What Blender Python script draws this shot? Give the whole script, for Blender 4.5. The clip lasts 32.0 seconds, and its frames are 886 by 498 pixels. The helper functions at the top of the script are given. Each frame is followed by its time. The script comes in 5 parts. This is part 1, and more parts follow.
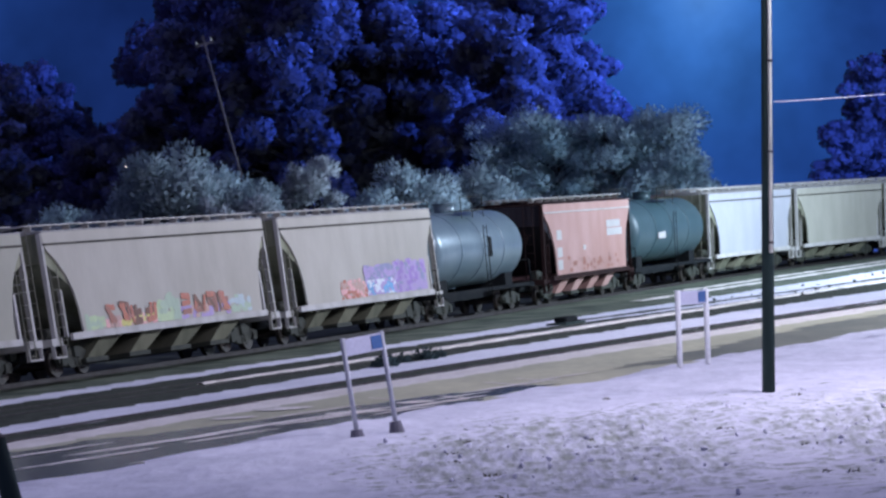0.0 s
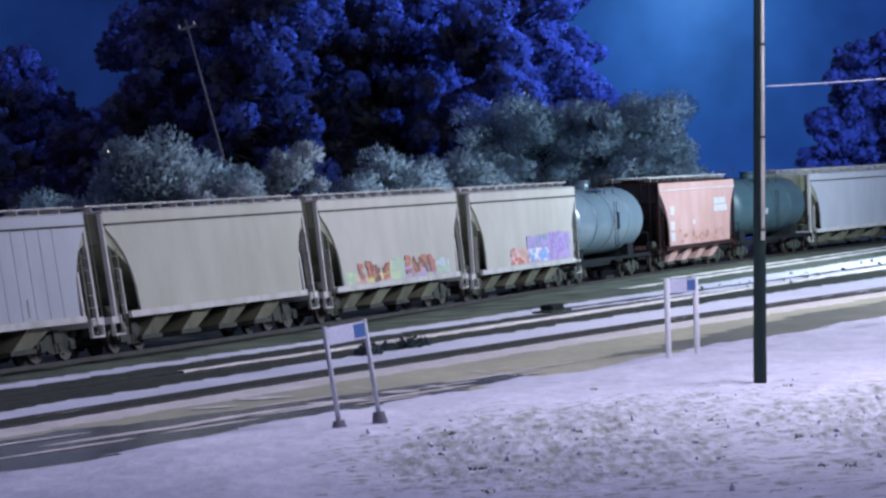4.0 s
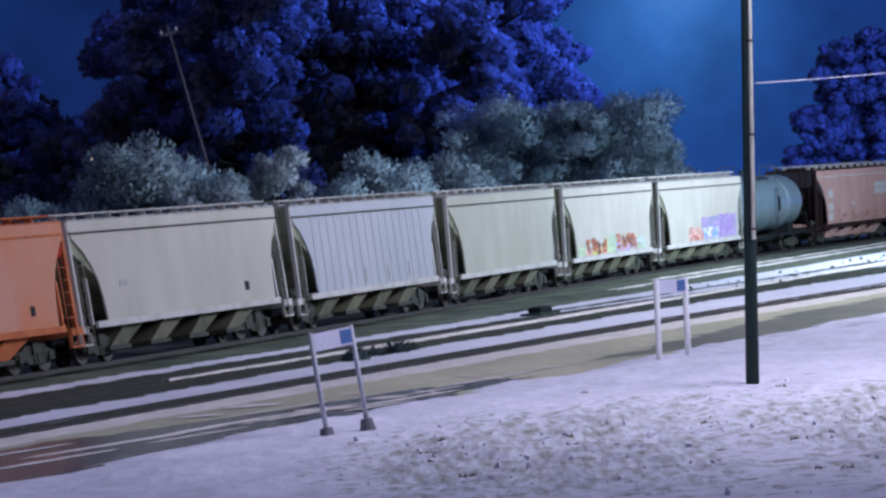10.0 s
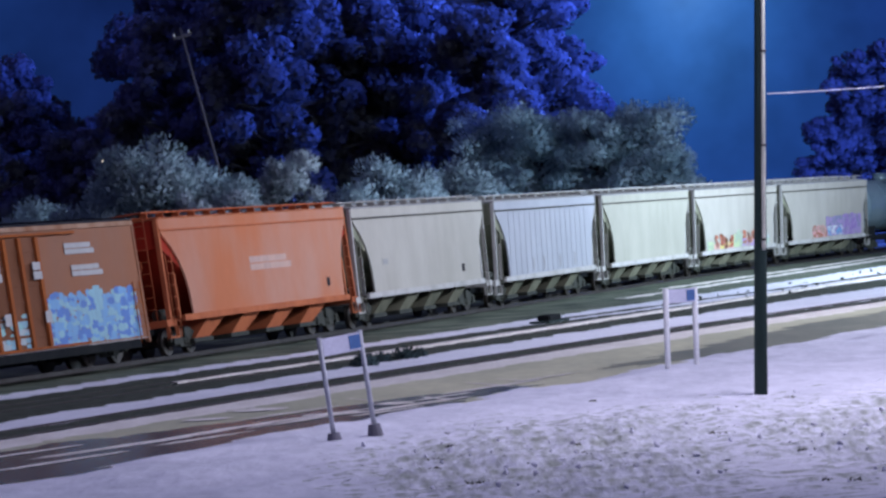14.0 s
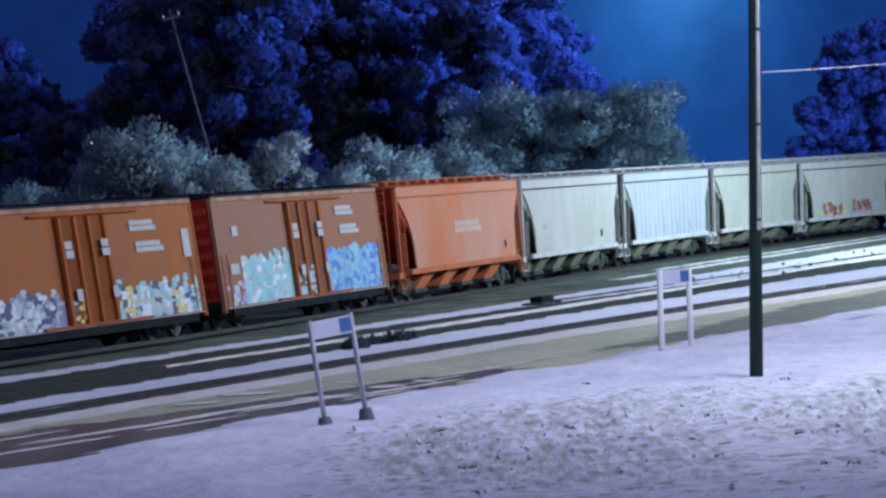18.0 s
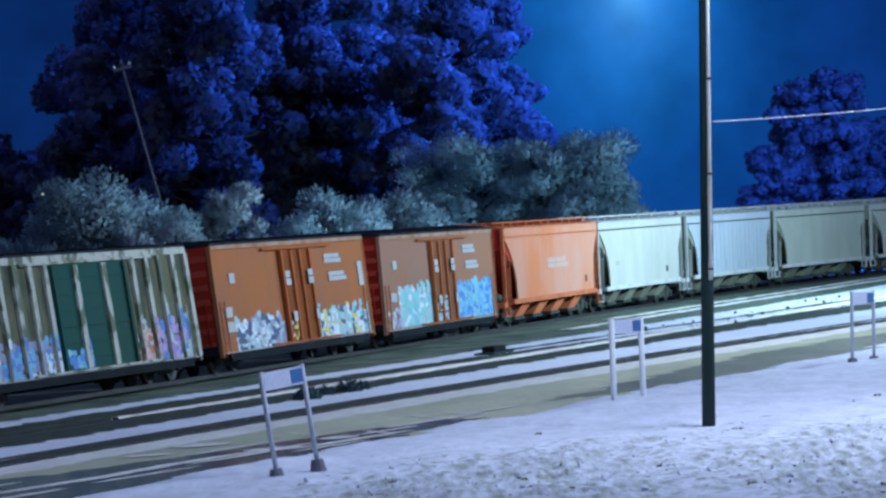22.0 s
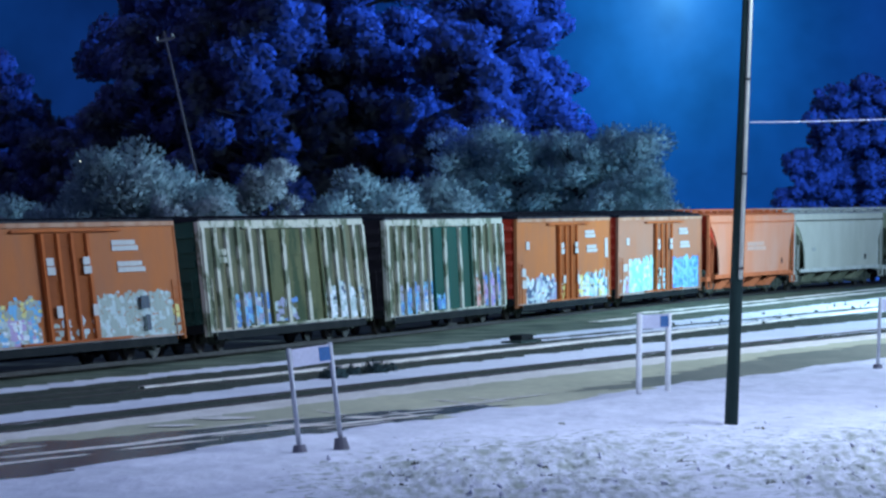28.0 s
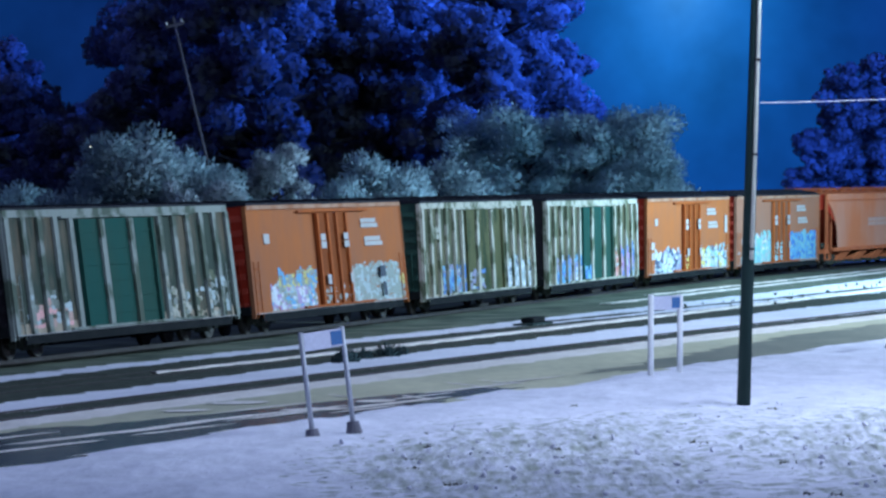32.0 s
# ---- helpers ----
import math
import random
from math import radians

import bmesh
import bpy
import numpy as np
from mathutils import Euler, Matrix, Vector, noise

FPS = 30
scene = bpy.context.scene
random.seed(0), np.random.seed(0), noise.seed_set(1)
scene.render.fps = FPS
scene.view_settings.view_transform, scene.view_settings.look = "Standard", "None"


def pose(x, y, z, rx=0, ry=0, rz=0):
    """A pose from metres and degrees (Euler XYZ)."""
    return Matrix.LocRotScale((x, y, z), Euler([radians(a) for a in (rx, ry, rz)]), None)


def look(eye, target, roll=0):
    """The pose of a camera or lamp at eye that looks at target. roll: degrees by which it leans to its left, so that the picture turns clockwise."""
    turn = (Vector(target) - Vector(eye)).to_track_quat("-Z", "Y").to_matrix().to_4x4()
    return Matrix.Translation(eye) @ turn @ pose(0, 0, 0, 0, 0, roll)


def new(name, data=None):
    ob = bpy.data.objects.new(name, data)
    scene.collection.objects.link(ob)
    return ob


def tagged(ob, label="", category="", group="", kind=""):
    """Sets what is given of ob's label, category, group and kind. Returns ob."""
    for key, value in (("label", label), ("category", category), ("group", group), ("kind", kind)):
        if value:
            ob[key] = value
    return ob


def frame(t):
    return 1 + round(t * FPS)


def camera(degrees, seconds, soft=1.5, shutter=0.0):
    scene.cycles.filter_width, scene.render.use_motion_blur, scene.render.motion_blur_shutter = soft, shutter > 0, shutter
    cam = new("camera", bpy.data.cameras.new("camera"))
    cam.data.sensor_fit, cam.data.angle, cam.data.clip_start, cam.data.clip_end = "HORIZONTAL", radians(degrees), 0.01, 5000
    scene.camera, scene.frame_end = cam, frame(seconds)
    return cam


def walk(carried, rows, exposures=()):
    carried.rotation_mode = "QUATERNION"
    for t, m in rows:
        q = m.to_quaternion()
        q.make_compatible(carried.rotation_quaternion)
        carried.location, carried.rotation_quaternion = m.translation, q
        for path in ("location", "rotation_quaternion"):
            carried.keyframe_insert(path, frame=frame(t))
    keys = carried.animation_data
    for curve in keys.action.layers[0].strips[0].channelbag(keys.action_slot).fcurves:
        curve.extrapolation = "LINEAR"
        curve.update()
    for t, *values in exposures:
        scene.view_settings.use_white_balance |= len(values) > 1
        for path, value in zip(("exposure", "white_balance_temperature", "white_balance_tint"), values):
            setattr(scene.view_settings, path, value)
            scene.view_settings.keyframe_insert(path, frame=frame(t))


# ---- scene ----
# ---------------------------------------------------------------- camera
# seconds, bearing from +y to +x, elevation, roll (degrees), metres along the view
VIEW = (
    (0.0, -0.3724, -0.7072, -3.542, -2.17),
    (0.5, -0.4548, -0.7466, -3.531, -2.07),
    (1.0, -0.6053, -0.7885, -3.315, -1.56),
    (1.5, -0.5843, -0.8971, -3.516, -0.77),
    (2.0, -0.4196, -0.9447, -3.732, -1.03),
    (2.5, -0.3596, -0.9799, -3.654, -1.37),
    (3.0, -0.1965, -0.9561, -3.543, -0.84),
    (3.5, -0.1700, -0.9497, -3.310, -0.69),
    (5.5, 0.0863, -0.9466, -3.592, 0.08),
    (6.0, -0.1990, -1.2436, -2.200, 0.07),
    (6.5, -0.1706, -1.2871, -2.261, 0.69),
    (7.0, -0.1739, -1.3084, -2.256, 0.86),
    (7.5, -0.1928, -1.2540, -2.726, -0.12),
    (8.0, -0.2368, -1.2259, -2.903, -0.13),
    (8.5, -0.2159, -1.1160, -3.006, -0.42),
    (9.0, -0.0000, -0.9346, -3.495, 0.00),
    (9.5, 0.0823, -0.8875, -4.360, 0.68),
    (10.0, 0.0973, -0.9062, -4.133, 0.44),
    (10.5, 0.1864, -0.8782, -4.207, 0.51),
    (11.0, 0.2185, -0.8145, -4.198, 0.37),
    (11.5, 0.2287, -0.7613, -4.140, 0.34),
    (12.0, 0.2523, -0.7217, -4.109, 0.38),
    (12.5, 0.2147, -0.6458, -3.936, 0.61),
    (13.0, 0.2126, -0.6175, -3.930, 0.45),
    (13.5, 0.1233, -0.6202, -3.750, -0.29),
    (14.0, -0.0612, -0.7880, -3.379, 0.47),
    (14.5, -0.1608, -0.8928, -2.601, 0.57),
    (15.0, -0.1958, -0.9354, -2.400, 0.67),
    (15.5, -0.2323, -0.9731, -2.323, 0.81),
    (17.5, 0.0329, -0.9868, -3.680, -0.06),
    (18.0, 0.0607, -1.1021, -3.581, 1.30),
    (18.5, 0.4865, -1.0649, -3.282, 1.60),
    (19.0, 0.6940, -0.8694, -2.934, 1.98),
    (19.5, 0.8189, -0.7308, -3.208, 1.84),
    (20.0, 0.9122, -0.5684, -3.432, 1.74),
    (20.5, 0.9315, -0.4614, -3.504, 1.46),
    (21.0, 0.9492, -0.3749, -3.495, 1.57),
    (21.5, 0.9392, -0.3125, -3.597, 1.68),
    (22.0, 0.9097, -0.3269, -3.745, 1.45),
    (22.5, 0.8398, -0.3500, -3.798, 1.58),
    (23.0, 0.8288, -0.3657, -3.854, 1.43),
    (23.5, 0.8546, -0.3674, -3.856, 1.48),
    (24.0, 0.8008, -0.3784, -3.652, 1.89),
    (24.5, 0.7989, -0.4300, -3.780, 1.77),
    (26.5, 0.5333, -0.5477, -3.721, 1.05),
    (27.0, 0.4317, -0.5509, -2.884, 1.12),
    (27.5, 0.4061, -0.5186, -1.973, 1.27),
    (28.0, 0.3629, -0.5424, -0.899, 1.01),
    (28.5, 0.2381, -0.6891, -0.779, 0.65),
    (29.0, 0.1676, -0.7257, -0.963, 0.81),
    (29.5, 0.1213, -0.7547, -1.217, 1.19),
    (30.0, 0.1227, -0.7601, -1.425, 1.67),
    (30.5, 0.1588, -0.7890, -1.414, 1.97),
    (31.0, 0.1793, -0.8354, -1.514, 1.60),
    (31.5, 0.1589, -0.8216, -1.467, 0.89),
    (32.0, 0.1745, -0.8192, -1.360, 1.00),
)
EYE_HEIGHT = 4.62
cam = camera(14.76, 32.0, soft=2.6)


def view_pose(az, el, roll, ahead):
    a, e = radians(az), radians(el)
    way = Vector((math.sin(a) * math.cos(e), math.cos(a) * math.cos(e), math.sin(e)))
    eye = Vector((0, 0, EYE_HEIGHT)) + way * ahead
    return look(eye, eye + way * 100, roll)


# ---------------------------------------------------------------- light
world = bpy.data.worlds.new("night_sky")
scene.world = world
world.use_nodes = True
world.node_tree.nodes["Background"].inputs["Color"].default_value = (0.076, 0.083, 0.195, 1)
world.node_tree.nodes["Background"].inputs["Strength"].default_value = 0.95
scene.view_settings.exposure = 0.0


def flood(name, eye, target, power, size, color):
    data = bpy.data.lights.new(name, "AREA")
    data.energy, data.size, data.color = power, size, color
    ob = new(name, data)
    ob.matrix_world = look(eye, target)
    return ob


# yard floodlights on masts beyond the right edge of the view, and one near the camera
flood("yard_floodlight_a", (18, 66, 18), (11, 74, 0), 5750, 13.0, (0.765, 0.75, 1.0))
flood("yard_floodlight_b", (43, 158, 16.5), (13, 171, 1), 27000, 3.0, (0.62, 0.78, 1.0))
flood("yard_floodlight_c", (33, 113, 21), (13, 113, 0), 11600, 4.0, (0.76, 0.79, 1.0))
# large unseen blue fill panels, added to brighten the wood, turned to the trees
flood("wood_fill_light", (82, 240, 52), (50, 312, 54), 1600000, 52.0, (0.055, 0.13, 1.0))
flood("wood_fill_light", (-64, 226, 38), (-48, 292, 38), 30000, 24.0, (0.10, 0.13, 1.0))

# ---------------------------------------------------------------- materials
MATS = {}


def paint(name, base, other=None, rough=0.6, metal=0.0, scale=0.6, amount=0.5, stretch=(1, 1, 1), grain=14.0, bump=0.1, spec=0.3, vary=0.0, fine=0.2, thin=0.0, chip=0.15):
    """A worn surface: two colours mixed at two scales, with fine relief."""
    if name in MATS:
        return MATS[name]
    m = bpy.data.materials.new(name)
    m.use_nodes = True
    t = m.node_tree
    b = t.nodes["Principled BSDF"]
    b.inputs["Roughness"].default_value, b.inputs["Metallic"].default_value = rough, metal
    b.inputs["Specular IOR Level"].default_value = spec
    co = t.nodes.new("ShaderNodeTexCoord")
    mp = t.nodes.new("ShaderNodeMapping")
    mp.inputs["Scale"].default_value = stretch
    t.links.new(co.outputs["Object"], mp.inputs["Vector"])
    n1, n2 = t.nodes.new("ShaderNodeTexNoise"), t.nodes.new("ShaderNodeTexNoise")
    n1.inputs["Scale"].default_value, n1.inputs["Detail"].default_value = scale, 6
    n2.inputs["Scale"].default_value, n2.inputs["Detail"].default_value = grain, 4
    t.links.new(mp.outputs["Vector"], n1.inputs["Vector"])
    t.links.new(mp.outputs["Vector"], n2.inputs["Vector"])
    ramp = t.nodes.new("ShaderNodeValToRGB")
    ramp.color_ramp.elements[0].position, ramp.color_ramp.elements[1].position = 0.53 - chip, 0.53 + chip
    t.links.new(n1.outputs["Fac"], ramp.inputs["Fac"])
    amt = t.nodes.new("ShaderNodeMath")
    amt.operation, amt.inputs[1].default_value = "MULTIPLY", amount
    t.links.new(ramp.outputs["Color"], amt.inputs[0])
    mix = t.nodes.new("ShaderNodeMix")
    mix.data_type = "RGBA"
    mix.inputs[6].default_value = (*base, 1)
    mix.inputs[7].default_value = (*(other or [c * 0.6 for c in base]), 1)
    t.links.new(amt.outputs[0], mix.inputs[0])
    hsv = t.nodes.new("ShaderNodeHueSaturation")
    vr = t.nodes.new("ShaderNodeMapRange")
    vr.inputs["To Min"].default_value, vr.inputs["To Max"].default_value = 1 - fine, 1 + fine
    t.links.new(n2.outputs["Fac"], vr.inputs["Value"])
    val = vr.outputs[0]
    if vary:
        oi = t.nodes.new("ShaderNodeObjectInfo")
        v2 = t.nodes.new("ShaderNodeMapRange")
        v2.inputs["To Min"].default_value, v2.inputs["To Max"].default_value = 1 - vary, 1 + vary
        t.links.new(oi.outputs["Random"], v2.inputs["Value"])
        mul = t.nodes.new("ShaderNodeMath")
        mul.operation = "MULTIPLY"
        t.links.new(val, mul.inputs[0])
        t.links.new(v2.outputs[0], mul.inputs[1])
        val = mul.outputs[0]
    t.links.new(val, hsv.inputs["Value"])
    t.links.new(mix.outputs[2], hsv.inputs["Color"])
    t.links.new(hsv.outputs["Color"], b.inputs["Base Color"])
    bp = t.nodes.new("ShaderNodeBump")
    bp.inputs["Strength"].default_value, bp.inputs["Distance"].default_value = bump, 0.05
    t.links.new(n2.outputs["Fac"], bp.inputs["Height"])
    t.links.new(bp.outputs["Normal"], b.inputs["Normal"])
    if thin:
        # thin leaves and twigs let part of the light through
        tr, both = t.nodes.new("ShaderNodeBsdfTranslucent"), t.nodes.new("ShaderNodeMixShader")
        both.inputs[0].default_value = thin
        t.links.new(hsv.outputs["Color"], tr.inputs["Color"])
        t.links.new(b.outputs[0], both.inputs[1])
        t.links.new(tr.outputs[0], both.inputs[2])
        t.links.new(both.outputs[0], t.nodes["Material Output"].inputs["Surface"])
    MATS[name] = m
    return m


def glow(name, color, strength):
    m = bpy.data.materials.new(name)
    m.use_nodes = True
    b = m.node_tree.nodes["Principled BSDF"]
    b.inputs["Base Color"].default_value = (0, 0, 0, 1)
    b.inputs["Emission Color"].default_value, b.inputs["Emission Strength"].default_value = (*color, 1), strength
    return m


STREAK = (1, 1, 0.25)
SNOW = paint("snow", (0.86, 0.845, 0.90), (0.70, 0.69, 0.75), 0.9, 0, 0.35, 0.7, (1, 1, 1), 5, 0.5, 0.1)
BANK = paint("bank_snow", (0.83, 0.81, 0.88), (0.64, 0.635, 0.69), 0.9, 0, 0.9, 0.6, (1, 0.4, 1), 3, 0.9, 0.1)
SLUSH = paint("road_slush", (0.61, 0.58, 0.39), (0.32, 0.325, 0.225), 0.8, 0, 0.14, 0.8, (1, 0.35, 1), 3, 0.3, 0.3)
ROADSNOW = paint("packed_snow", (0.86, 0.80, 0.73), (0.64, 0.58, 0.50), 0.9, 0, 1.0, 0.6, (1, 0.4, 1), 6, 0.4, 0.1)
WET = paint("wet_asphalt", (0.09, 0.10, 0.072), (0.17, 0.172, 0.122), 0.25, 0, 0.5, 0.8, (1, 0.3, 1), 4, 0.02, 0.5)
DAMP = paint("damp_road", (0.18, 0.19, 0.145), (0.29, 0.28, 0.205), 0.75, 0, 0.5, 0.6, (1, 0.3, 1), 4, 0.2, 0.3)
MAINBED = paint("main_ballast", (0.19, 0.215, 0.155), (0.06, 0.075, 0.058), 0.95, 0, 0.5, 0.95, (1, 1, 1), 10, 0.9, 0.1)
STEEL = paint("rail_steel", (0.10, 0.09, 0.085), (0.05, 0.035, 0.03), 0.5, 0.7, 3, 0.6)
BLACK = paint("black_underframe", (0.012, 0.014, 0.016), (0.028, 0.03, 0.028), 0.85, 0, 1.5, 0.6, (1, 1, 1), 14, 0.1, 0.08)
TRUCKM = paint("truck_iron", (0.032, 0.036, 0.028), (0.085, 0.085, 0.062), 0.8, 0, 2.5, 0.6)
WHEELM = paint("wheel_steel", (0.05, 0.045, 0.04), (0.1, 0.08, 0.06), 0.6, 0.5, 4, 0.6)
SIGNWHITE = paint("sign_post_white", (0.86, 0.86, 0.84), (0.7, 0.7, 0.68), 0.6, 0, 3, 0.5)
GALV = paint("galvanised_steel", (0.54, 0.55, 0.58), (0.40, 0.41, 0.44), 0.55, 0.15, 3, 0.5)
WOODP = paint("pole_wood", (0.026, 0.05, 0.043), (0.014, 0.024, 0.022), 0.9, 0, 1.2, 0.7, (1, 1, 0.08), 20, 0.5)
CONDUIT = paint("conduit", (0.78, 0.77, 0.62), (0.45, 0.46, 0.38), 0.5, 0.3, 2, 0.6, (1, 1, 0.3))
CONC = paint("concrete_foot", (0.22, 0.21, 0.24), (0.12, 0.12, 0.13), 0.9, 0, 3, 0.6)
PANEL = paint("sign_white", (0.62, 0.62, 0.72), (0.5, 0.5, 0.6), 0.5, 0, 2, 0.5)
PANELB = paint("sign_blue", (0.07, 0.16, 0.36), (0.06, 0.12, 0.28), 0.5, 0, 2, 0.5)
# near-black cover that stands in for shade on the wood's snow
DARKSHEET = paint("dark_sheet", (0.03, 0.032, 0.026), (0.06, 0.06, 0.05), 0.95, 0, 0.4, 0.6, (1, 1, 1), 4, 0.8, 0.05)
BARK = paint("bark", (0.035, 0.032, 0.03), (0.02, 0.018, 0.02), 0.95, 0, 2, 0.6)
LEAF = paint("dark_leaves", (0.15, 0.15, 0.156), (0.078, 0.074, 0.083), 0.9, 0, 0.16, 0.95, (1, 1, 1), 2.0, 0.0, 0.1, 0.2, thin=0.7)
FROST = paint("frosted_twigs", (0.48, 0.59, 0.65), (0.20, 0.29, 0.34), 0.9, 0, 0.35, 0.8, (1, 1, 1), 2.0, 0.0, 0.1, 0.2, thin=0.4)
PALE = paint("snowy_twigs", (0.60, 0.66, 0.72), (0.20, 0.26, 0.30), 0.9, 0, 0.8, 0.8, (1, 1, 1), 2.0, 0.0, 0.1, 0.2, thin=0.3)
SIDING = paint("siding_ballast", (0.052, 0.060, 0.045), (0.12, 0.13, 0.098), 0.95, 0, 2.0, 0.6, (1, 1, 1), 12, 0.9, 0.1)
TROD = paint("trodden_snow", (0.78, 0.77, 0.83), (0.37, 0.385, 0.33), 0.9, 0, 5.0, 1.0, (1, 0.2, 1), 7, 0.9, 0.1)
WEED = paint("dead_weeds", (0.44, 0.46, 0.44), (0.56, 0.56, 0.56), 0.95, 0, 1, 0.6)


# ---------------------------------------------------------------- mesh helpers
def box(bm, x0, x1, y0, y1, z0, z1, slot=0):
    v = [bm.verts.new(c) for c in ((x0, y0, z0), (x1, y0, z0), (x1, y1, z0), (x0, y1, z0), (x0, y0, z1), (x1, y0, z1), (x1, y1, z1), (x0, y1, z1))]
    for q in ((3, 2, 1, 0), (4, 5, 6, 7), (0, 1, 5, 4), (1, 2, 6, 5), (2, 3, 7, 6), (3, 0, 4, 7)):
        bm.faces.new([v[i] for i in q]).material_index = slot


def prism_y(bm, pts, y0, y1, slot=0):
    """A solid from an outline in x and z (counter-clockwise seen from -y), between y0 and y1."""
    a = [bm.verts.new((x, y0, z)) for x, z in pts]
    b = [bm.verts.new((x, y1, z)) for x, z in pts]
    fs = [bm.faces.new(a), bm.faces.new(b[::-1])]
    n = len(pts)
    for i in range(n):
        fs.append(bm.faces.new((a[(i + 1) % n], a[i], b[i], b[(i + 1) % n])))
    for f in fs:
        f.material_index = slot


def prism_x(bm, pts, x0, x1, slot=0):
    """A solid from an outline in y and z, between x0 and x1."""
    a = [bm.verts.new((x0, y, z)) for y, z in pts]
    b = [bm.verts.new((x1, y, z)) for y, z in pts]
    fs = [bm.faces.new(a), bm.faces.new(b[::-1])]
    n = len(pts)
    for i in range(n):
        fs.append(bm.faces.new((a[(i + 1) % n], a[i], b[i], b[(i + 1) % n])))
    for f in fs:
        f.material_index = slot


def rod(bm, p, q, r0, r1=None, seg=8, slot=0):
    p, q = Vector(p), Vector(q)
    r1 = r0 if r1 is None else r1
    turn = (q - p).to_track_quat("Z", "Y").to_matrix()
    rings = []
    for c, r in ((p, r0), (q, r1)):
        rings.append([bm.verts.new(c + turn @ Vector((r * math.cos(6.2832 * i / seg), r * math.sin(6.2832 * i / seg), 0))) for i in range(seg)])
    for i in range(seg):
        f = bm.faces.new((rings[0][i], rings[0][(i + 1) % seg], rings[1][(i + 1) % seg], rings[1][i]))
        f.material_index, f.smooth = slot, True
    bm.faces.new(rings[0][::-1]).material_index = slot
    bm.faces.new(rings[1]).material_index = slot


def lathe_x(bm, prof, y, z, seg=28, slot=0):
    """A body of revolution about a line along x: (x, radius) pairs."""
    rings = []
    for x, r in prof:
        rings.append([bm.verts.new((x, y + r * math.cos(6.2832 * i / seg), z + r * math.sin(6.2832 * i / seg))) for i in range(seg)])
    for a, b in zip(rings, rings[1:]):
        for i in range(seg):
            f = bm.faces.new((a[i], b[i], b[(i + 1) % seg], a[(i + 1) % seg]))
            f.smooth, f.material_index = True, slot
    bm.faces.new(rings[0]).material_index = slot
    bm.faces.new(rings[-1][::-1]).material_index = slot


def data_of(name, bm, mats):
    bmesh.ops.recalc_face_normals(bm, faces=bm.faces)
    me = bpy.data.meshes.new(name)
    bm.to_mesh(me)
    bm.free()
    for m in mats if isinstance(mats, (list, tuple)) else [mats]:
        me.materials.append(m)
    return me


def part(name, bm, mats, parent, label=""):
    ob = new(name, data_of(name, bm, mats))
    ob.parent = parent
    return tagged(ob, label)


def share(name, me, parent, m=None, label=""):
    ob = new(name, me)
    ob.parent = parent
    if m is not None:
        ob.matrix_basis = m
    return tagged(ob, label)


def made(fn, *a):
    bm = bmesh.new()
    fn(bm, *a)
    return bm


# ---------------------------------------------------------------- the plan
# main track: a long bend; s runs along the train's way, lat to the camera's side
PSI, TX, TY = 0.30666, 3.7711, 150.318
S_LOW, S_HIGH = -75.0, 110.0


def bend(s):
    u = s / 100
    return 2.135 * u * u + 13.2336 * u ** 3


def track_point(s, lat=0.0):
    c = min(max(s, S_LOW), S_HIGH)
    k = (bend(c + 0.01) - bend(c - 0.01)) / 0.02
    off = bend(c) + k * (s - c)
    n = math.hypot(1, k)
    along, side = s - lat * k / n, off + lat / n
    return Vector((TX + math.sin(PSI) * along + math.cos(PSI) * side, TY + math.cos(PSI) * along - math.sin(PSI) * side, 0))


def cant(s):
    """Superelevation of the bend in degrees, easing out along the track."""
    return float(np.interp(s, (-60, -45, -31, -15, 0, 30, 60), (6.5, 6.3, 5.3, 2.2, 0.0, -1.5, -2.0)))


def line_x(y, a, b, c, lo, hi):
    """A gently bent line on the ground: x at a given y, straight beyond lo and hi."""
    k = min(max(y, lo), hi) - 100
    return a + b * k + c * k * k + (b + 2 * c * k) * (y - 100 - k)


def bed1_x(y):
    return line_x(y, -10.21, 0.4671, -0.00052, 95, 190)


def bed2_left_x(y):
    return line_x(y, -8.56, 0.4524, 0.00171, 92, 133)


def mid_x(y):
    return line_x(y, -5.35, 0.478, -0.0005, 85, 165)


def bed2_right_x(y):
    return line_x(y, -2.74, 0.4532, 0.00072, 82, 138)


def bed3_left_x(y):
    return line_x(y, 0.57, 0.5066, 0.00111, 78, 125)


def bed3_right_x(y):
    return line_x(y, 2.20, 0.4995, 0.00072, 75, 122)


def near_x(y):
    return (bed3_left_x(y) + bed3_right_x(y)) / 2


def kerb_x(y):
    return line_x(y, 4.33, 0.5091, 0.0005, 72, 118)


def bank_x(y):
    return line_x(y, 11.0, 0.498, 0.0, 64, 102)


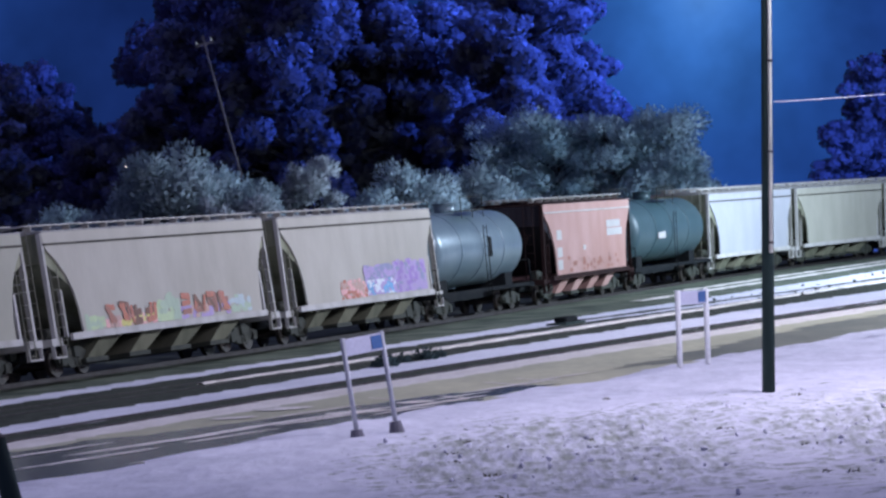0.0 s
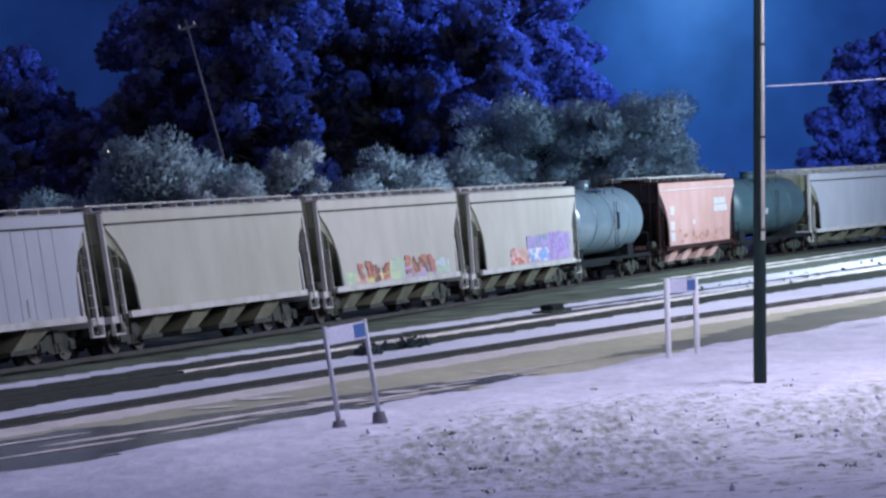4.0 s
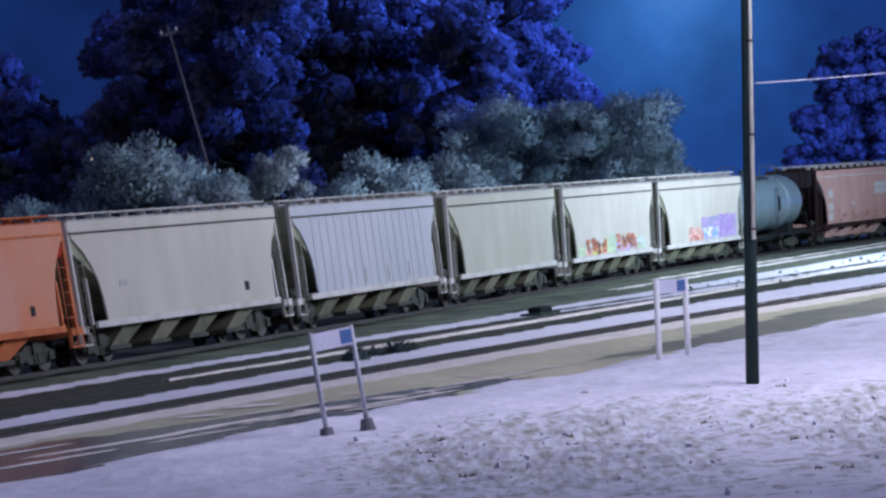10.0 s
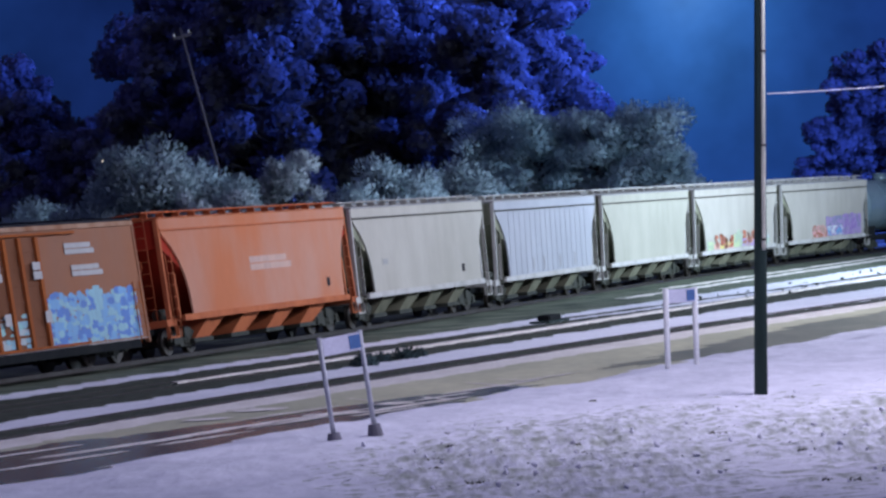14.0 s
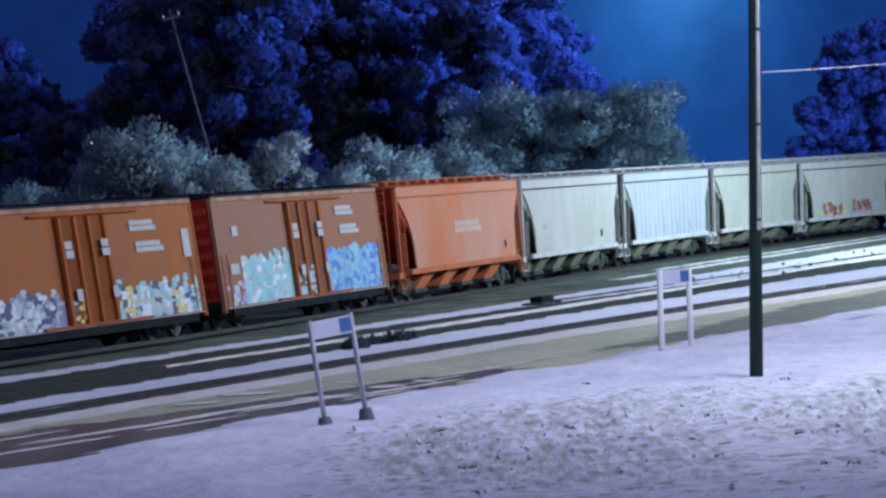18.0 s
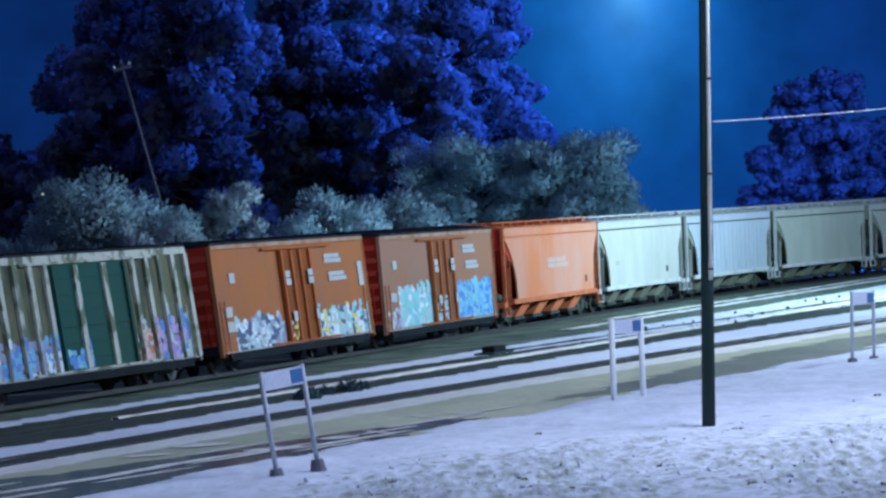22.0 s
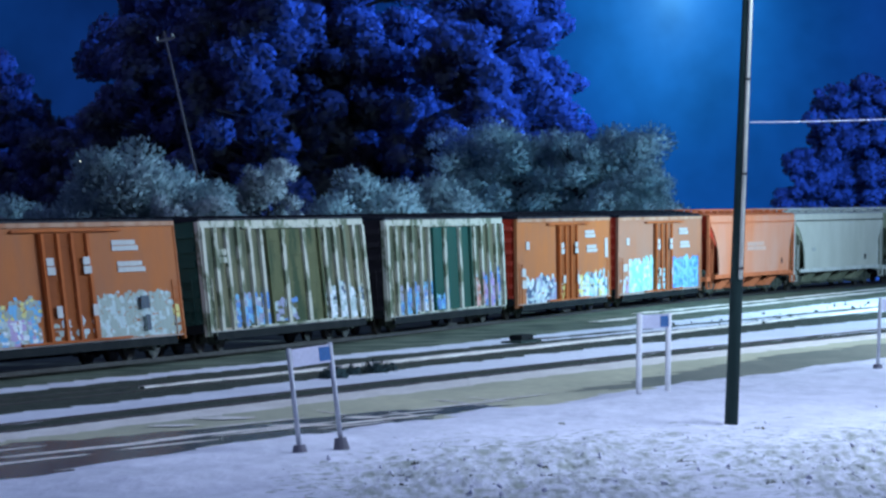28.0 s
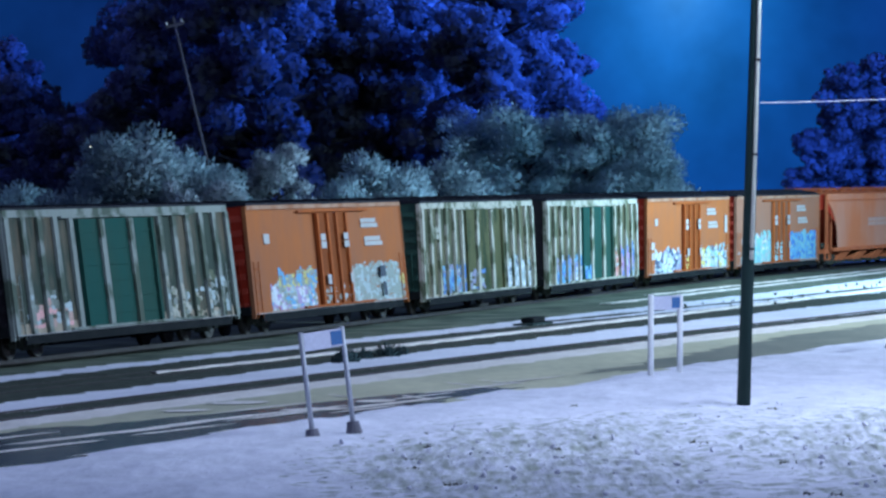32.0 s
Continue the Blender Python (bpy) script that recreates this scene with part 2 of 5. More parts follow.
def strip(name, left, right, y0, y1, step, z, mats, label, uneven=0.0, kind="structure", seed=3):
    rnd = random.Random(seed)
    bm = bmesh.new()
    prev, y = None, y0
    while y <= y1:
        wave = uneven * (0.9 * noise.noise((y * 0.23, seed, 0)) + 0.7 * noise.noise((y * 0.9, seed, 4)))
        a = left(y) + wave + rnd.uniform(-uneven, uneven) * 0.9
        b = right(y) + uneven * (0.9 * noise.noise((y * 0.23, seed, 8)) + 0.7 * noise.noise((y * 0.9, seed, 12))) + rnd.uniform(-uneven, uneven) * 0.9
        lip = min(0.1, 0.1 * (b - a))
        row = [bm.verts.new((x, y, z if 0 < i < 6 else -0.01)) for i, x in enumerate((a, a + lip, a + (b - a) * 0.25, a + (b - a) * 0.5, a + (b - a) * 0.75, b - lip, b))]
        if prev:
            for i in range(6):
                bm.faces.new((prev[i], prev[i + 1], row[i + 1], row[i]))
        prev, y = row, y + step
    ob = new(name, data_of(name, bm, mats))
    return tagged(ob, label, "ground", "", kind)


def ground_sheet():
    bm = bmesh.new()
    xs = [-2500, -600, -200, -90, -60, -40, -20, 0, 20, 40, 60, 90, 200, 600, 2500]
    ys = [-600, -100, 0, 40, 80, 120, 160, 200, 240, 300, 400, 600, 1200, 4000]
    g = [[bm.verts.new((x, y, 0)) for x in xs] for y in ys]
    for a, b in zip(g, g[1:]):
        for i in range(len(xs) - 1):
            bm.faces.new((a[i], a[i + 1], b[i + 1], b[i]))
    tagged(new("ground", data_of("ground", bm, SNOW)), "wide snow-covered rail yard ground at night", "ground", "", "structure")


def trodden(x, y):
    """How far the snow is broken up, from 0 to 1, in the belt that people cross."""
    belt = math.exp(-((y - 58 - 0.35 * x) / 8.5) ** 2) * min(1.0, max(0.0, (x + 3.0) / 4))
    return min(1.0, max(0.0, belt * (0.9 + 0.9 * noise.noise((x * 0.3, y * 0.11, 2)))))


def bank_height(x, y):
    jag = 0.55 * noise.noise((y * 0.8, 1.5, 0)) + 1.0 * noise.noise((y * 2.3, 4.5, 0))
    f = min(1.0, max(0.0, (x - bank_x(y) + jag) / 1.0))
    h = f * (0.12 + 0.08 * noise.noise((x * 0.5, y * 0.3, 0)) + 0.04 * noise.noise((x * 1.9, y * 0.9, 3)))
    k = trodden(x, y)
    h += f * k * (0.07 * noise.noise((x * 1.1, y * 0.3, 5)) + 0.13 * abs(noise.noise((x * 2.8, y * 0.7, 7))) + 0.13 * noise.noise((x * 5.5, y * 1.3, 9)))
    return max(h, 0.0)


def bank_sheet():
    """The trodden snow field before the road, lumpy and a little raised."""
    bm = bmesh.new()
    ny, nx = 400, 250
    rnd = random.Random(5)
    rows = []
    for j in range(ny):
        y = 34 + 96 * (j / (ny - 1)) ** 1.15
        x0 = bank_x(y) - 0.9 + 0.35 * noise.noise((y * 0.7, 3, 0)) + 0.45 * noise.noise((y * 2.1, 7, 0)) + rnd.uniform(-0.25, 0.25)
        row = []
        for i in range(nx):
            x = x0 + 55 * (i / (nx - 1)) ** 1.6
            row.append(bm.verts.new((x, y, bank_height(x, y) + (0.0 if i else -0.1))))
        rows.append(row)
    for a, b in zip(rows, rows[1:]):
        for i in range(nx - 1):
            f = bm.faces.new((a[i], a[i + 1], b[i + 1], b[i]))
            f.smooth = True
            f.material_index = 1 if trodden(a[i].co.x, a[i].co.y) > rnd.uniform(0.05, 0.5) else 0
    tagged(new("snow_bank", data_of("snow_bank", bm, [BANK, TROD])), "trodden lumpy snow field beside the road", "snow", "", "structure")


def rails(name, x_of, y0, y1, label, gauge=1.435, tilt=None, sunk=0.0):
    base = tagged(new(name), label, "railway track", "", "structure")
    for side in (-0.5, 0.5):
        bm = bmesh.new()
        y, prev = y0, None
        while y <= y1:
            k = (x_of(y + 0.5) - x_of(y - 0.5))
            n = math.hypot(1, k)
            cx, cy = x_of(y) + side * gauge / n, y - side * gauge * k / n
            lift = side * gauge * math.sin(radians(tilt(y))) if tilt else 0.0
            ring = [bm.verts.new((cx + dx / n, cy - dx * k / n, z + lift - sunk)) for dx, z in ((-0.07, 0.02), (-0.03, 0.06), (-0.035, 0.16), (0.035, 0.16), (0.03, 0.06), (0.07, 0.02))]
            if prev:
                for i in range(6):
                    bm.faces.new((prev[i], prev[(i + 1) % 6], ring[(i + 1) % 6], ring[i]))
            prev, y = ring, y + 2.5
        part("rail", bm, STEEL, base, "dark steel rail between strips of snow")


ground_sheet()


def main_s(y):
    lo, hi = S_LOW - 240, S_HIGH + 280
    for _ in range(30):
        m = (lo + hi) / 2
        lo, hi = (m, hi) if track_point(m).y < y else (lo, m)
    return lo


def main_x(y):
    return track_point(main_s(y)).x


# wider than the real ballast: the extra covers lit snow to imitate shade
strip("trackbed_1", lambda y: main_x(y) - 13, lambda y: max(bed1_x(y), main_x(y) + (1.6 if y < 206 else 80)), -95, 430, 0.42, 0.012, MAINBED, "dark stone ballast of the main track, spread wide to darken the snow beyond", 0.26)
strip("trackbed_2", bed2_left_x, bed2_right_x, 40, 230, 0.42, 0.016, SIDING, "dark wet ballast of the siding between snow strips", 0.24, seed=4)
strip("snow_ridge", lambda y: mid_x(y) - 0.45 * min(1.0, (y - 94) / 18), lambda y: mid_x(y) + 0.3 * min(1.0, (y - 94) / 18), 95, 230, 0.42, 0.075, ROADSNOW, "thin dirty ridge of snow between the siding's rails", 0.15, seed=8)
strip("trackbed_3", bed3_left_x, bed3_right_x, 40, 190, 0.42, 0.016, SIDING, "narrow dark wet trackbed beside the road", 0.18, seed=5)
strip("verge", bed3_right_x, lambda y: kerb_x(y) + 0.5, 34, 190, 0.42, 0.013, ROADSNOW, "strip of dirty cream snow between track and road", 0.1, seed=7)
strip("road", kerb_x, lambda y: bank_x(y) + 1.5, 34, 190, 0.42, 0.018, SLUSH, "wet tan-grey access road with slush", 0.22, seed=6)
bank_sheet()
# dark sheet added so the snow behind the train looks unlit
strip("wood_floor", lambda y: main_x(y) - 90, lambda y: main_x(y) - 12.6, 90, 440, 5.0, 0.014, DARKSHEET, "dark sheet over the wood's snow, its gloom put into the colour", 0.8, seed=9)
rails("track_1", main_x, -95, 430, "main track that carries the freight train", tilt=lambda y: cant(main_s(y)))
rails("track_2", mid_x, 40, 230, "siding track half buried in snow", sunk=0.12)
rails("track_3", near_x, 40, 190, "near track half buried in snow beside the road", sunk=0.11)


# ---------------------------------------------------------------- freight cars (x along the train's way, -y to the camera, z from the rail)
RAIL_TOP = 0.16
W = 1.53


def wheelset_bm(bm):
    for y in (-0.75, 0.75):
        s = 1 if y > 0 else -1
        for y0, y1, r in ((y - 0.065, y + 0.065, 0.42), (y - s * 0.10, y - s * 0.065, 0.45), (y + s * 0.065, y + s * 0.10, 0.16)):
            rod(bm, (0, y0, 0), (0, y1, 0), r, None, 20)
        for k in range(3):
            a = 2.0944 * k
            box(bm, 0.24 * math.cos(a) - 0.05, 0.24 * math.cos(a) + 0.05, y + s * 0.06, y + s * 0.085, 0.24 * math.sin(a) - 0.05, 0.24 * math.sin(a) + 0.05)
    rod(bm, (0, -0.95, 0), (0, 0.95, 0), 0.085, None, 10)


def side_frame_bm(bm, y):
    out = [(-1.15, 0.40), (-1.15, 0.58), (-0.75, 0.66), (-0.45, 0.80), (0.45, 0.80), (0.75, 0.66), (1.15, 0.58), (1.15, 0.40), (0.75, 0.44), (0.42, 0.22), (-0.42, 0.22), (-0.75, 0.44)]
    prism_y(bm, out, y - 0.07, y + 0.07)
    for x in (-0.87, 0.87):
        box(bm, x - 0.14, x + 0.14, y - 0.12, y + 0.12, 0.30, 0.56)
    for x in (-0.12, 0.12):
        rod(bm, (x, y - 0.02, 0.26), (x, y - 0.02, 0.6), 0.09, None, 8)


WHEELSET = data_of("wheelset", made(wheelset_bm), WHEELM)
FRAME_N = data_of("side_frame", made(side_frame_bm, -1.0), TRUCKM)
FRAME_F = data_of("side_frame", made(side_frame_bm, 1.0), TRUCKM)
BOLSTER = data_of("bolster", made(box, -0.2, 0.2, -1.15, 1.15, 0.52, 0.86), TRUCKM)
TURNING = []


def trucks(car, at):
    for x in (-at, at):
        t = share("truck", BOLSTER, car, pose(x, 0, 0))
        share("side_frame", FRAME_N, t)
        share("side_frame", FRAME_F, t)
        for dx in (-0.87, 0.87):
            TURNING.append(share("wheelset", WHEELSET, t, pose(dx, 0, 0.42)))


def couplers(car, half):
    for s in (-1, 1):
        bm = bmesh.new()
        box(bm, min(s * (half - 0.6), s * (half + 0.28)), max(s * (half - 0.6), s * (half + 0.28)), -0.10, 0.10, 0.72, 0.95)
        box(bm, min(s * (half + 0.22), s * (half + 0.50)), max(s * (half + 0.22), s * (half + 0.50)), -0.16, 0.16, 0.66, 1.0)
        part("coupler", bm, TRUCKM, car)


def ladder(car, x, y, z0, z1, mat, wide=0.45, along=True, step=0.38, label=""):
    bm = bmesh.new()
    for o in (-wide / 2, wide / 2):
        p = (x + o, y, 0) if along else (x, y + o, 0)
        rod(bm, (p[0], p[1], z0), (p[0], p[1], z1), 0.018, None, 6)
    z = z0 + 0.12
    while z < z1:
        a, b = ((x - wide / 2, y, z), (x + wide / 2, y, z)) if along else ((x, y - wide / 2, z), (x, y + wide / 2, z))
        rod(bm, a, b, 0.014, None, 6)
        z += step
    part("ladder", bm, mat, car, label)


def mural(car, x0, x1, z0, z1, colors, seed, y=-W - 0.045, cell=0.26, keep=0.96, pitch=0.0, ragged=0.22, label="faded spray-painted graffiti"):
    """Spray paint as overlapping ragged dabs whose colours run together in clusters; the top edge rises and falls."""
    r = random.Random(seed)
    cell *= 0.62
    bm = bmesh.new()
    nx, nz = max(1, round((x1 - x0) / (cell * 1.7))), max(1, round((z1 - z0) / (cell * 0.85)))
    for i in range(nx):
        high = 1 - ragged * (0.5 + noise.noise((i * 0.45, seed * 1.7, 0.3))) - 0.08 * r.random()
        for j in range(nz):
            if (j + 0.4) / nz > high or r.random() > keep:
                continue
            cx, cz = x0 + (x1 - x0) * (i + r.uniform(0.25, 0.75)) / nx, z0 + (z1 - z0) * (j + r.uniform(0.25, 0.75)) / nz
            k = int((0.5 + 0.9 * noise.noise((cx * 1.1, cz * 1.5, seed * 3.1))) * len(colors)) if r.random() < 0.72 else r.randrange(len(colors))
            w, h = cell * r.uniform(1.1, 1.8), cell * r.uniform(0.6, 0.95)
            yy = y - 0.0012 * ((i % 3) * 3 + j % 3)
            if pitch:
                q = (cx + 7.66 + pitch / 2) % pitch - pitch / 2
                if abs(q) < 0.18:
                    cx, w, yy = cx - q, 0.12, yy - 0.108
                elif abs(q) - w < 0.14:
                    w = max(0.03, abs(q) - 0.14)
            turn = r.random()
            ring = []
            for n in range(7):
                a = 6.2832 * (n + turn) / 7
                f = r.uniform(0.75, 1.0)
                ring.append(bm.verts.new((min(max(cx + w * f * math.cos(a), x0), x1), yy, min(max(cz + h * f * math.sin(a), z0), z1))))
            bm.faces.new(ring).material_index = k % len(colors)
    tagged(part("graffiti", bm, colors, car), label, kind="stuff")


def strokes(car, x0, x1, z0, z1, letters, mats, seed, y=-W - 0.06, label="sprayed red letter-like strokes"):
    """Thick upright and slanting spray strokes that spell nothing."""
    r = random.Random(seed)
    bm = bmesh.new()
    wide = (x1 - x0) / letters
    for k in range(letters):
        a = x0 + wide * (k + 0.14)
        b = a + wide * 0.66
        lean, low, tall = r.uniform(-0.12, 0.16), z0 + r.uniform(0, 0.12), z1 - r.uniform(0, 0.16)
        mid = (low + tall) / 2
        pool = [(a, low, a + lean, tall), (b, low, b + lean, tall), (a, tall, b, tall - 0.05), (a, mid, b, mid + 0.05), (a, low, b, low + 0.04), (a, tall, b, low), ((a + b) / 2, low, (a + b) / 2 + lean, tall)]
        lines = r.sample(pool, r.choice((3, 4)))
        for n, (px, pz, qx, qz) in enumerate(lines):
            d = math.hypot(qx - px, qz - pz)
            th = r.uniform(0.075, 0.11)
            ox, oz = -(qz - pz) / d * th, (qx - px) / d * th
            yy = y - 0.001 * (n + 4 * (k % 2))
            bm.faces.new([bm.verts.new((u, yy, v)) for u, v in ((px - ox, pz - oz), (qx - ox, qz - oz), (qx + ox, qz + oz), (px + ox, pz + oz))]).material_index = r.randrange(len(mats))
    tagged(part("graffiti", bm, mats, car), label, kind="stuff")


def plate(car, x, z, w, h, mat, label="white stencilled marking", y=-W - 0.036, bars=0):
    bm = bmesh.new()
    if bars:
        for i in range(bars):
            zz = z - h / 2 + h * (i + 0.15) / bars
            box(bm, x - w / 2, x + w / 2 * (1 if i % 2 == 0 else 0.8), y - 0.004, y + 0.008, zz, zz + 0.86 * h / bars)
    else:
        box(bm, x - w / 2, x + w / 2, y - 0.004, y + 0.008, z - h / 2, z + h / 2)
    part("marking", bm, mat, car, label)


def spray(name, c):
    return paint("spray_" + name, c, [v * 0.7 + 0.05 for v in c], 0.6, 0, 1.6, 0.6, STREAK, 9, 0.05)


S_WHITE, S_BLUE, S_SKY, S_TEAL = spray("white", (0.743, 0.769, 0.810)), spray("blue", (0.10, 0.23, 0.58)), spray("sky", (0.19, 0.42, 0.68)), spray("teal", (0.324, 0.621, 0.594))
S_RED, S_PURPLE, S_GREEN, S_DARK = spray("red", (0.50, 0.17, 0.10)), spray("purple", (0.36, 0.21, 0.53)), spray("green", (0.513, 0.621, 0.351)), spray("dark", (0.03, 0.04, 0.07))
S_GREY, S_YELL, S_PINK = spray("grey", (0.486, 0.567, 0.567)), spray("yellow", (0.675, 0.608, 0.189)), spray("pink", (0.810, 0.432, 0.405))
S_FADE = spray("faded_sage", (0.34, 0.38, 0.33))
S_LILAC = spray("lilac", (0.45, 0.33, 0.57))
S_HAZE = spray("blue_grey", (0.30, 0.30, 0.45))
S_RUST = spray("rust", (0.36, 0.15, 0.10))
S_BROWN = spray("brown", (0.20, 0.09, 0.05))
S_MINT = spray("mint", (0.44, 0.54, 0.38))
S_NAVY = spray("navy", (0.06, 0.09, 0.17))
S_AQUA = spray("aqua", (0.30, 0.55, 0.62))
S_SALMON = spray("salmon", (0.56, 0.36, 0.29))
MARK = spray("marking", (0.50, 0.48, 0.45))


RIB = (2 * 7.78 - 0.24) / 15
SUPPORTS = {}


def support_of(mat):
    if mat.name not in SUPPORTS:
        SUPPORTS[mat.name] = data_of("support", made(box, -0.025, 0.025, -0.13, 0.13, -0.20, -0.004), mat)
    return SUPPORTS[mat.name]


def running_boards(car, half, mat, z=4.56):
    for y in (-0.95, 0.95):
        bm = bmesh.new()
        box(bm, -half, half, y - 0.17, y + 0.17, z, z + 0.04)
        b = part("running_board", bm, mat, car)
        x = -half + 0.3
        while x < half:
            share("support", support_of(mat), b, pose(x, y, z))
            x += 1.25
    for s in (-1, 1):
        part("end_walkway", made(box, s * half - 0.25, s * half + 0.25, -1.14, 1.14, z + 0.004, z + 0.036), mat, car)


def brake_gear(car, x, mat, z):
    """A hand-brake wheel on its shaft at the rear end, with the cylinder and reservoir below."""
    bm = bmesh.new()
    ring = [(x, -0.55 + 0.28 * math.cos(0.5236 * i), z + 0.28 * math.sin(0.5236 * i)) for i in range(13)]
    for a, b in zip(ring, ring[1:]):
        rod(bm, a, b, 0.02, None, 6)
    for i in range(0, 12, 3):
        rod(bm, (x, -0.55, z), ring[i], 0.015, None, 5)
    wheel = part("brake_wheel", bm, mat, car)
    part("wheel_shaft", made(rod, (x, -0.55, z), (x + 0.25, -0.55, z), 0.03), mat, wheel)


def air_gear(car, x):
    bm = bmesh.new()
    rod(bm, (x - 0.45, -0.8, 1.32), (x + 0.35, -0.8, 1.32), 0.17, None, 14)
    tank_ = part("air_reservoir", bm, TRUCKM, car)
    bm = bmesh.new()
    rod(bm, (x + 0.35, -0.8, 1.32), (x + 0.6, -0.8, 1.32), 0.11, 0.07, 12)
    part("brake_cylinder", bm, TRUCKM, tank_)
    for s in (-0.32, 0.22):
        part("bracket", made(box, x + s - 0.04, x + s + 0.04, -0.98, -0.62, 1.10, 1.17), TRUCKM, tank_)


def hoses(car, half):
    for s in (-1, 1):
        bm = bmesh.new()
        pts = [(s * (half + 0.1), -0.35, 0.85), (s * (half + 0.3), -0.32, 0.55), (s * (half + 0.5), -0.2, 0.40), (s * (half + 0.62), -0.1, 0.42)]
        for a, b in zip(pts, pts[1:]):
            rod(bm, a, b, 0.03, None, 6)
        part("air_hose", bm, BLACK, car)


def hopper(name, label, side, roof, trim, endm, bays=4, half=7.9, ribs=0, top=4.02, bay_m=None, seam=None, board=None):
    """A covered hopper: side sheets cut back at the ends, slope sheets, bays, roof with running boards."""
    car = tagged(new(name), label, "freight car", "cars of the freight train")
    lo = half - 1.75
    edge = [(half, top + 0.29), (half, top), (half - 0.12, 3.82), (half - 0.70, 3.42), (half - 1.18, 2.95), (half - 1.50, 2.45), (half - 1.66, 1.95), (lo, 1.20)]
    outline = [(-x, z) for x, z in edge] + [(half - (half - x) * 0.62, z) for x, z in edge[::-1]]
    for s in (-1, 1):
        bm = bmesh.new()
        prism_y(bm, outline, s * W - 0.03, s * W + 0.03)
        sheet = part("side_sheet", bm, side, car)
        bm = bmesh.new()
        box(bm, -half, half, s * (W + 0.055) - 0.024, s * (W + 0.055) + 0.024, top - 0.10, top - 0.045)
        # the default chord colour is near black: it paints in the eave's shadow
        part("top_chord", bm, seam or EAVESHADE, sheet, "chord under the roof edge, eave shadow painted in where dark")
        bm = bmesh.new()
        box(bm, -lo - 0.9, lo + 0.9, s * (W + 0.06) - 0.055, s * (W + 0.06) + 0.055, 1.02, 1.22)
        part("side_sill", bm, trim, sheet)
        for k in range(ribs):
            x = -lo + 0.2 + (2 * lo - 0.4) * k / (ribs - 1)
            bm = bmesh.new()
            box(bm, x - 0.06, x + 0.06, s * (W + 0.037) - 0.008, s * (W + 0.037) + 0.008, 1.24, top - 0.11)
            part("rib", bm, side, sheet)
    bm = bmesh.new()
    prism_x(bm, [(-W - 0.05, top + 0.295), (W + 0.05, top + 0.295), (W + 0.05, top + 0.33), (0.9, top + 0.40), (-0.9, top + 0.40), (-W - 0.05, top + 0.33)], -half, half)
    part("roof", bm, roof, car)
    for k in range(5):
        x = -half * 0.8 + half * 1.6 * k / 4
        part("roof_hatch", made(box, x - 1.1, x + 1.1, -0.4, 0.4, top + 0.404, top + 0.48), roof, car)
    running_boards(car, half, board or trim)
    for s in (-1, 1):
        bm = bmesh.new()
        pts = [(s * (half - 0.06), top + 0.28), (s * (half - 0.06), 3.4), (s * (lo - 2.2), 1.25), (s * (lo - 2.4), 1.25)]
        prism_y(bm, pts if s < 0 else pts[::-1], -W + 0.04, W - 0.04)
        part("slope_sheet", bm, endm, car)
        bm = bmesh.new()
        box(bm, s * half - 0.35, s * half + 0.35, -W, W, 0.90, 1.12)
        part("end_sill", bm, trim, car)
        for y in (-W + 0.06, W - 0.06):
            bm = bmesh.new()
            box(bm, s * half - 0.07, s * half + 0.07, y - 0.07, y + 0.07, 1.125, top + 0.28)
            box(bm, s * (half - 0.75) - 0.06, s * (half - 0.75) + 0.06, y - 0.05, y + 0.05, 1.125, 2.55)
            part("corner_post", bm, trim, car)
        ladder(car, s * (half - 0.36), -W - 0.04, 0.55, 3.2, LADM if trim is WTRIM else trim)
        ladder(car, s * (half + 0.12), 0.9 * s, 1.0, 4.4, LADM if trim is WTRIM else trim, 0.42, False)
        bm = bmesh.new()
        box(bm, s * (half - 0.1) - 0.35, s * (half - 0.1) + 0.35, -W - 0.02, -W + 0.1, 0.52, 0.58)
        box(bm, s * (half - 0.1) - 0.37, s * (half - 0.1) - 0.33, -W - 0.02, -W + 0.1, 0.52, 0.9)
        box(bm, s * (half - 0.1) + 0.33, s * (half - 0.1) + 0.37, -W - 0.02, -W + 0.1, 0.52, 0.9)
        part("step", bm, trim, car)
    span = 2 * (lo - 0.3) / bays
    for k in range(bays):
        c = -(lo - 0.3) + span * (k + 0.5)
        bm = bmesh.new()
        ring = []
        for z, y, x0, x1 in ((1.21, W - 0.06, -0.08, 0.44), (0.44, 1.2, -0.40, -0.02)):
            ring.append([bm.verts.new((c + dx * span, dy, z)) for dx, dy in ((x0, -y), (x1, -y), (x1, y), (x0, y))])
        a, b = ring
        bm.faces.new(a)
        bm.faces.new(b[::-1])
        for i in range(4):
            bm.faces.new((a[i], a[(i + 1) % 4], b[(i + 1) % 4], b[i]))
        bay = part("bay", bm, bay_m or BAYM, car)
        bm = bmesh.new()
        box(bm, c - 0.46 * span, c + 0.04 * span, -1.25, 1.25, 0.30, 0.435)
        part("outlet_gate", bm, TRUCKM, bay)
    part("centre_sill", made(box, -half, half, -0.3, 0.3, 0.62, 0.95), BLACK, car)
    brake_gear(car, -half - 0.1, trim, 2.9)
    air_gear(car, -half + 0.95)
    hoses(car, half)
    trucks(car, half - 1.9)
    couplers(car, half)
    return car


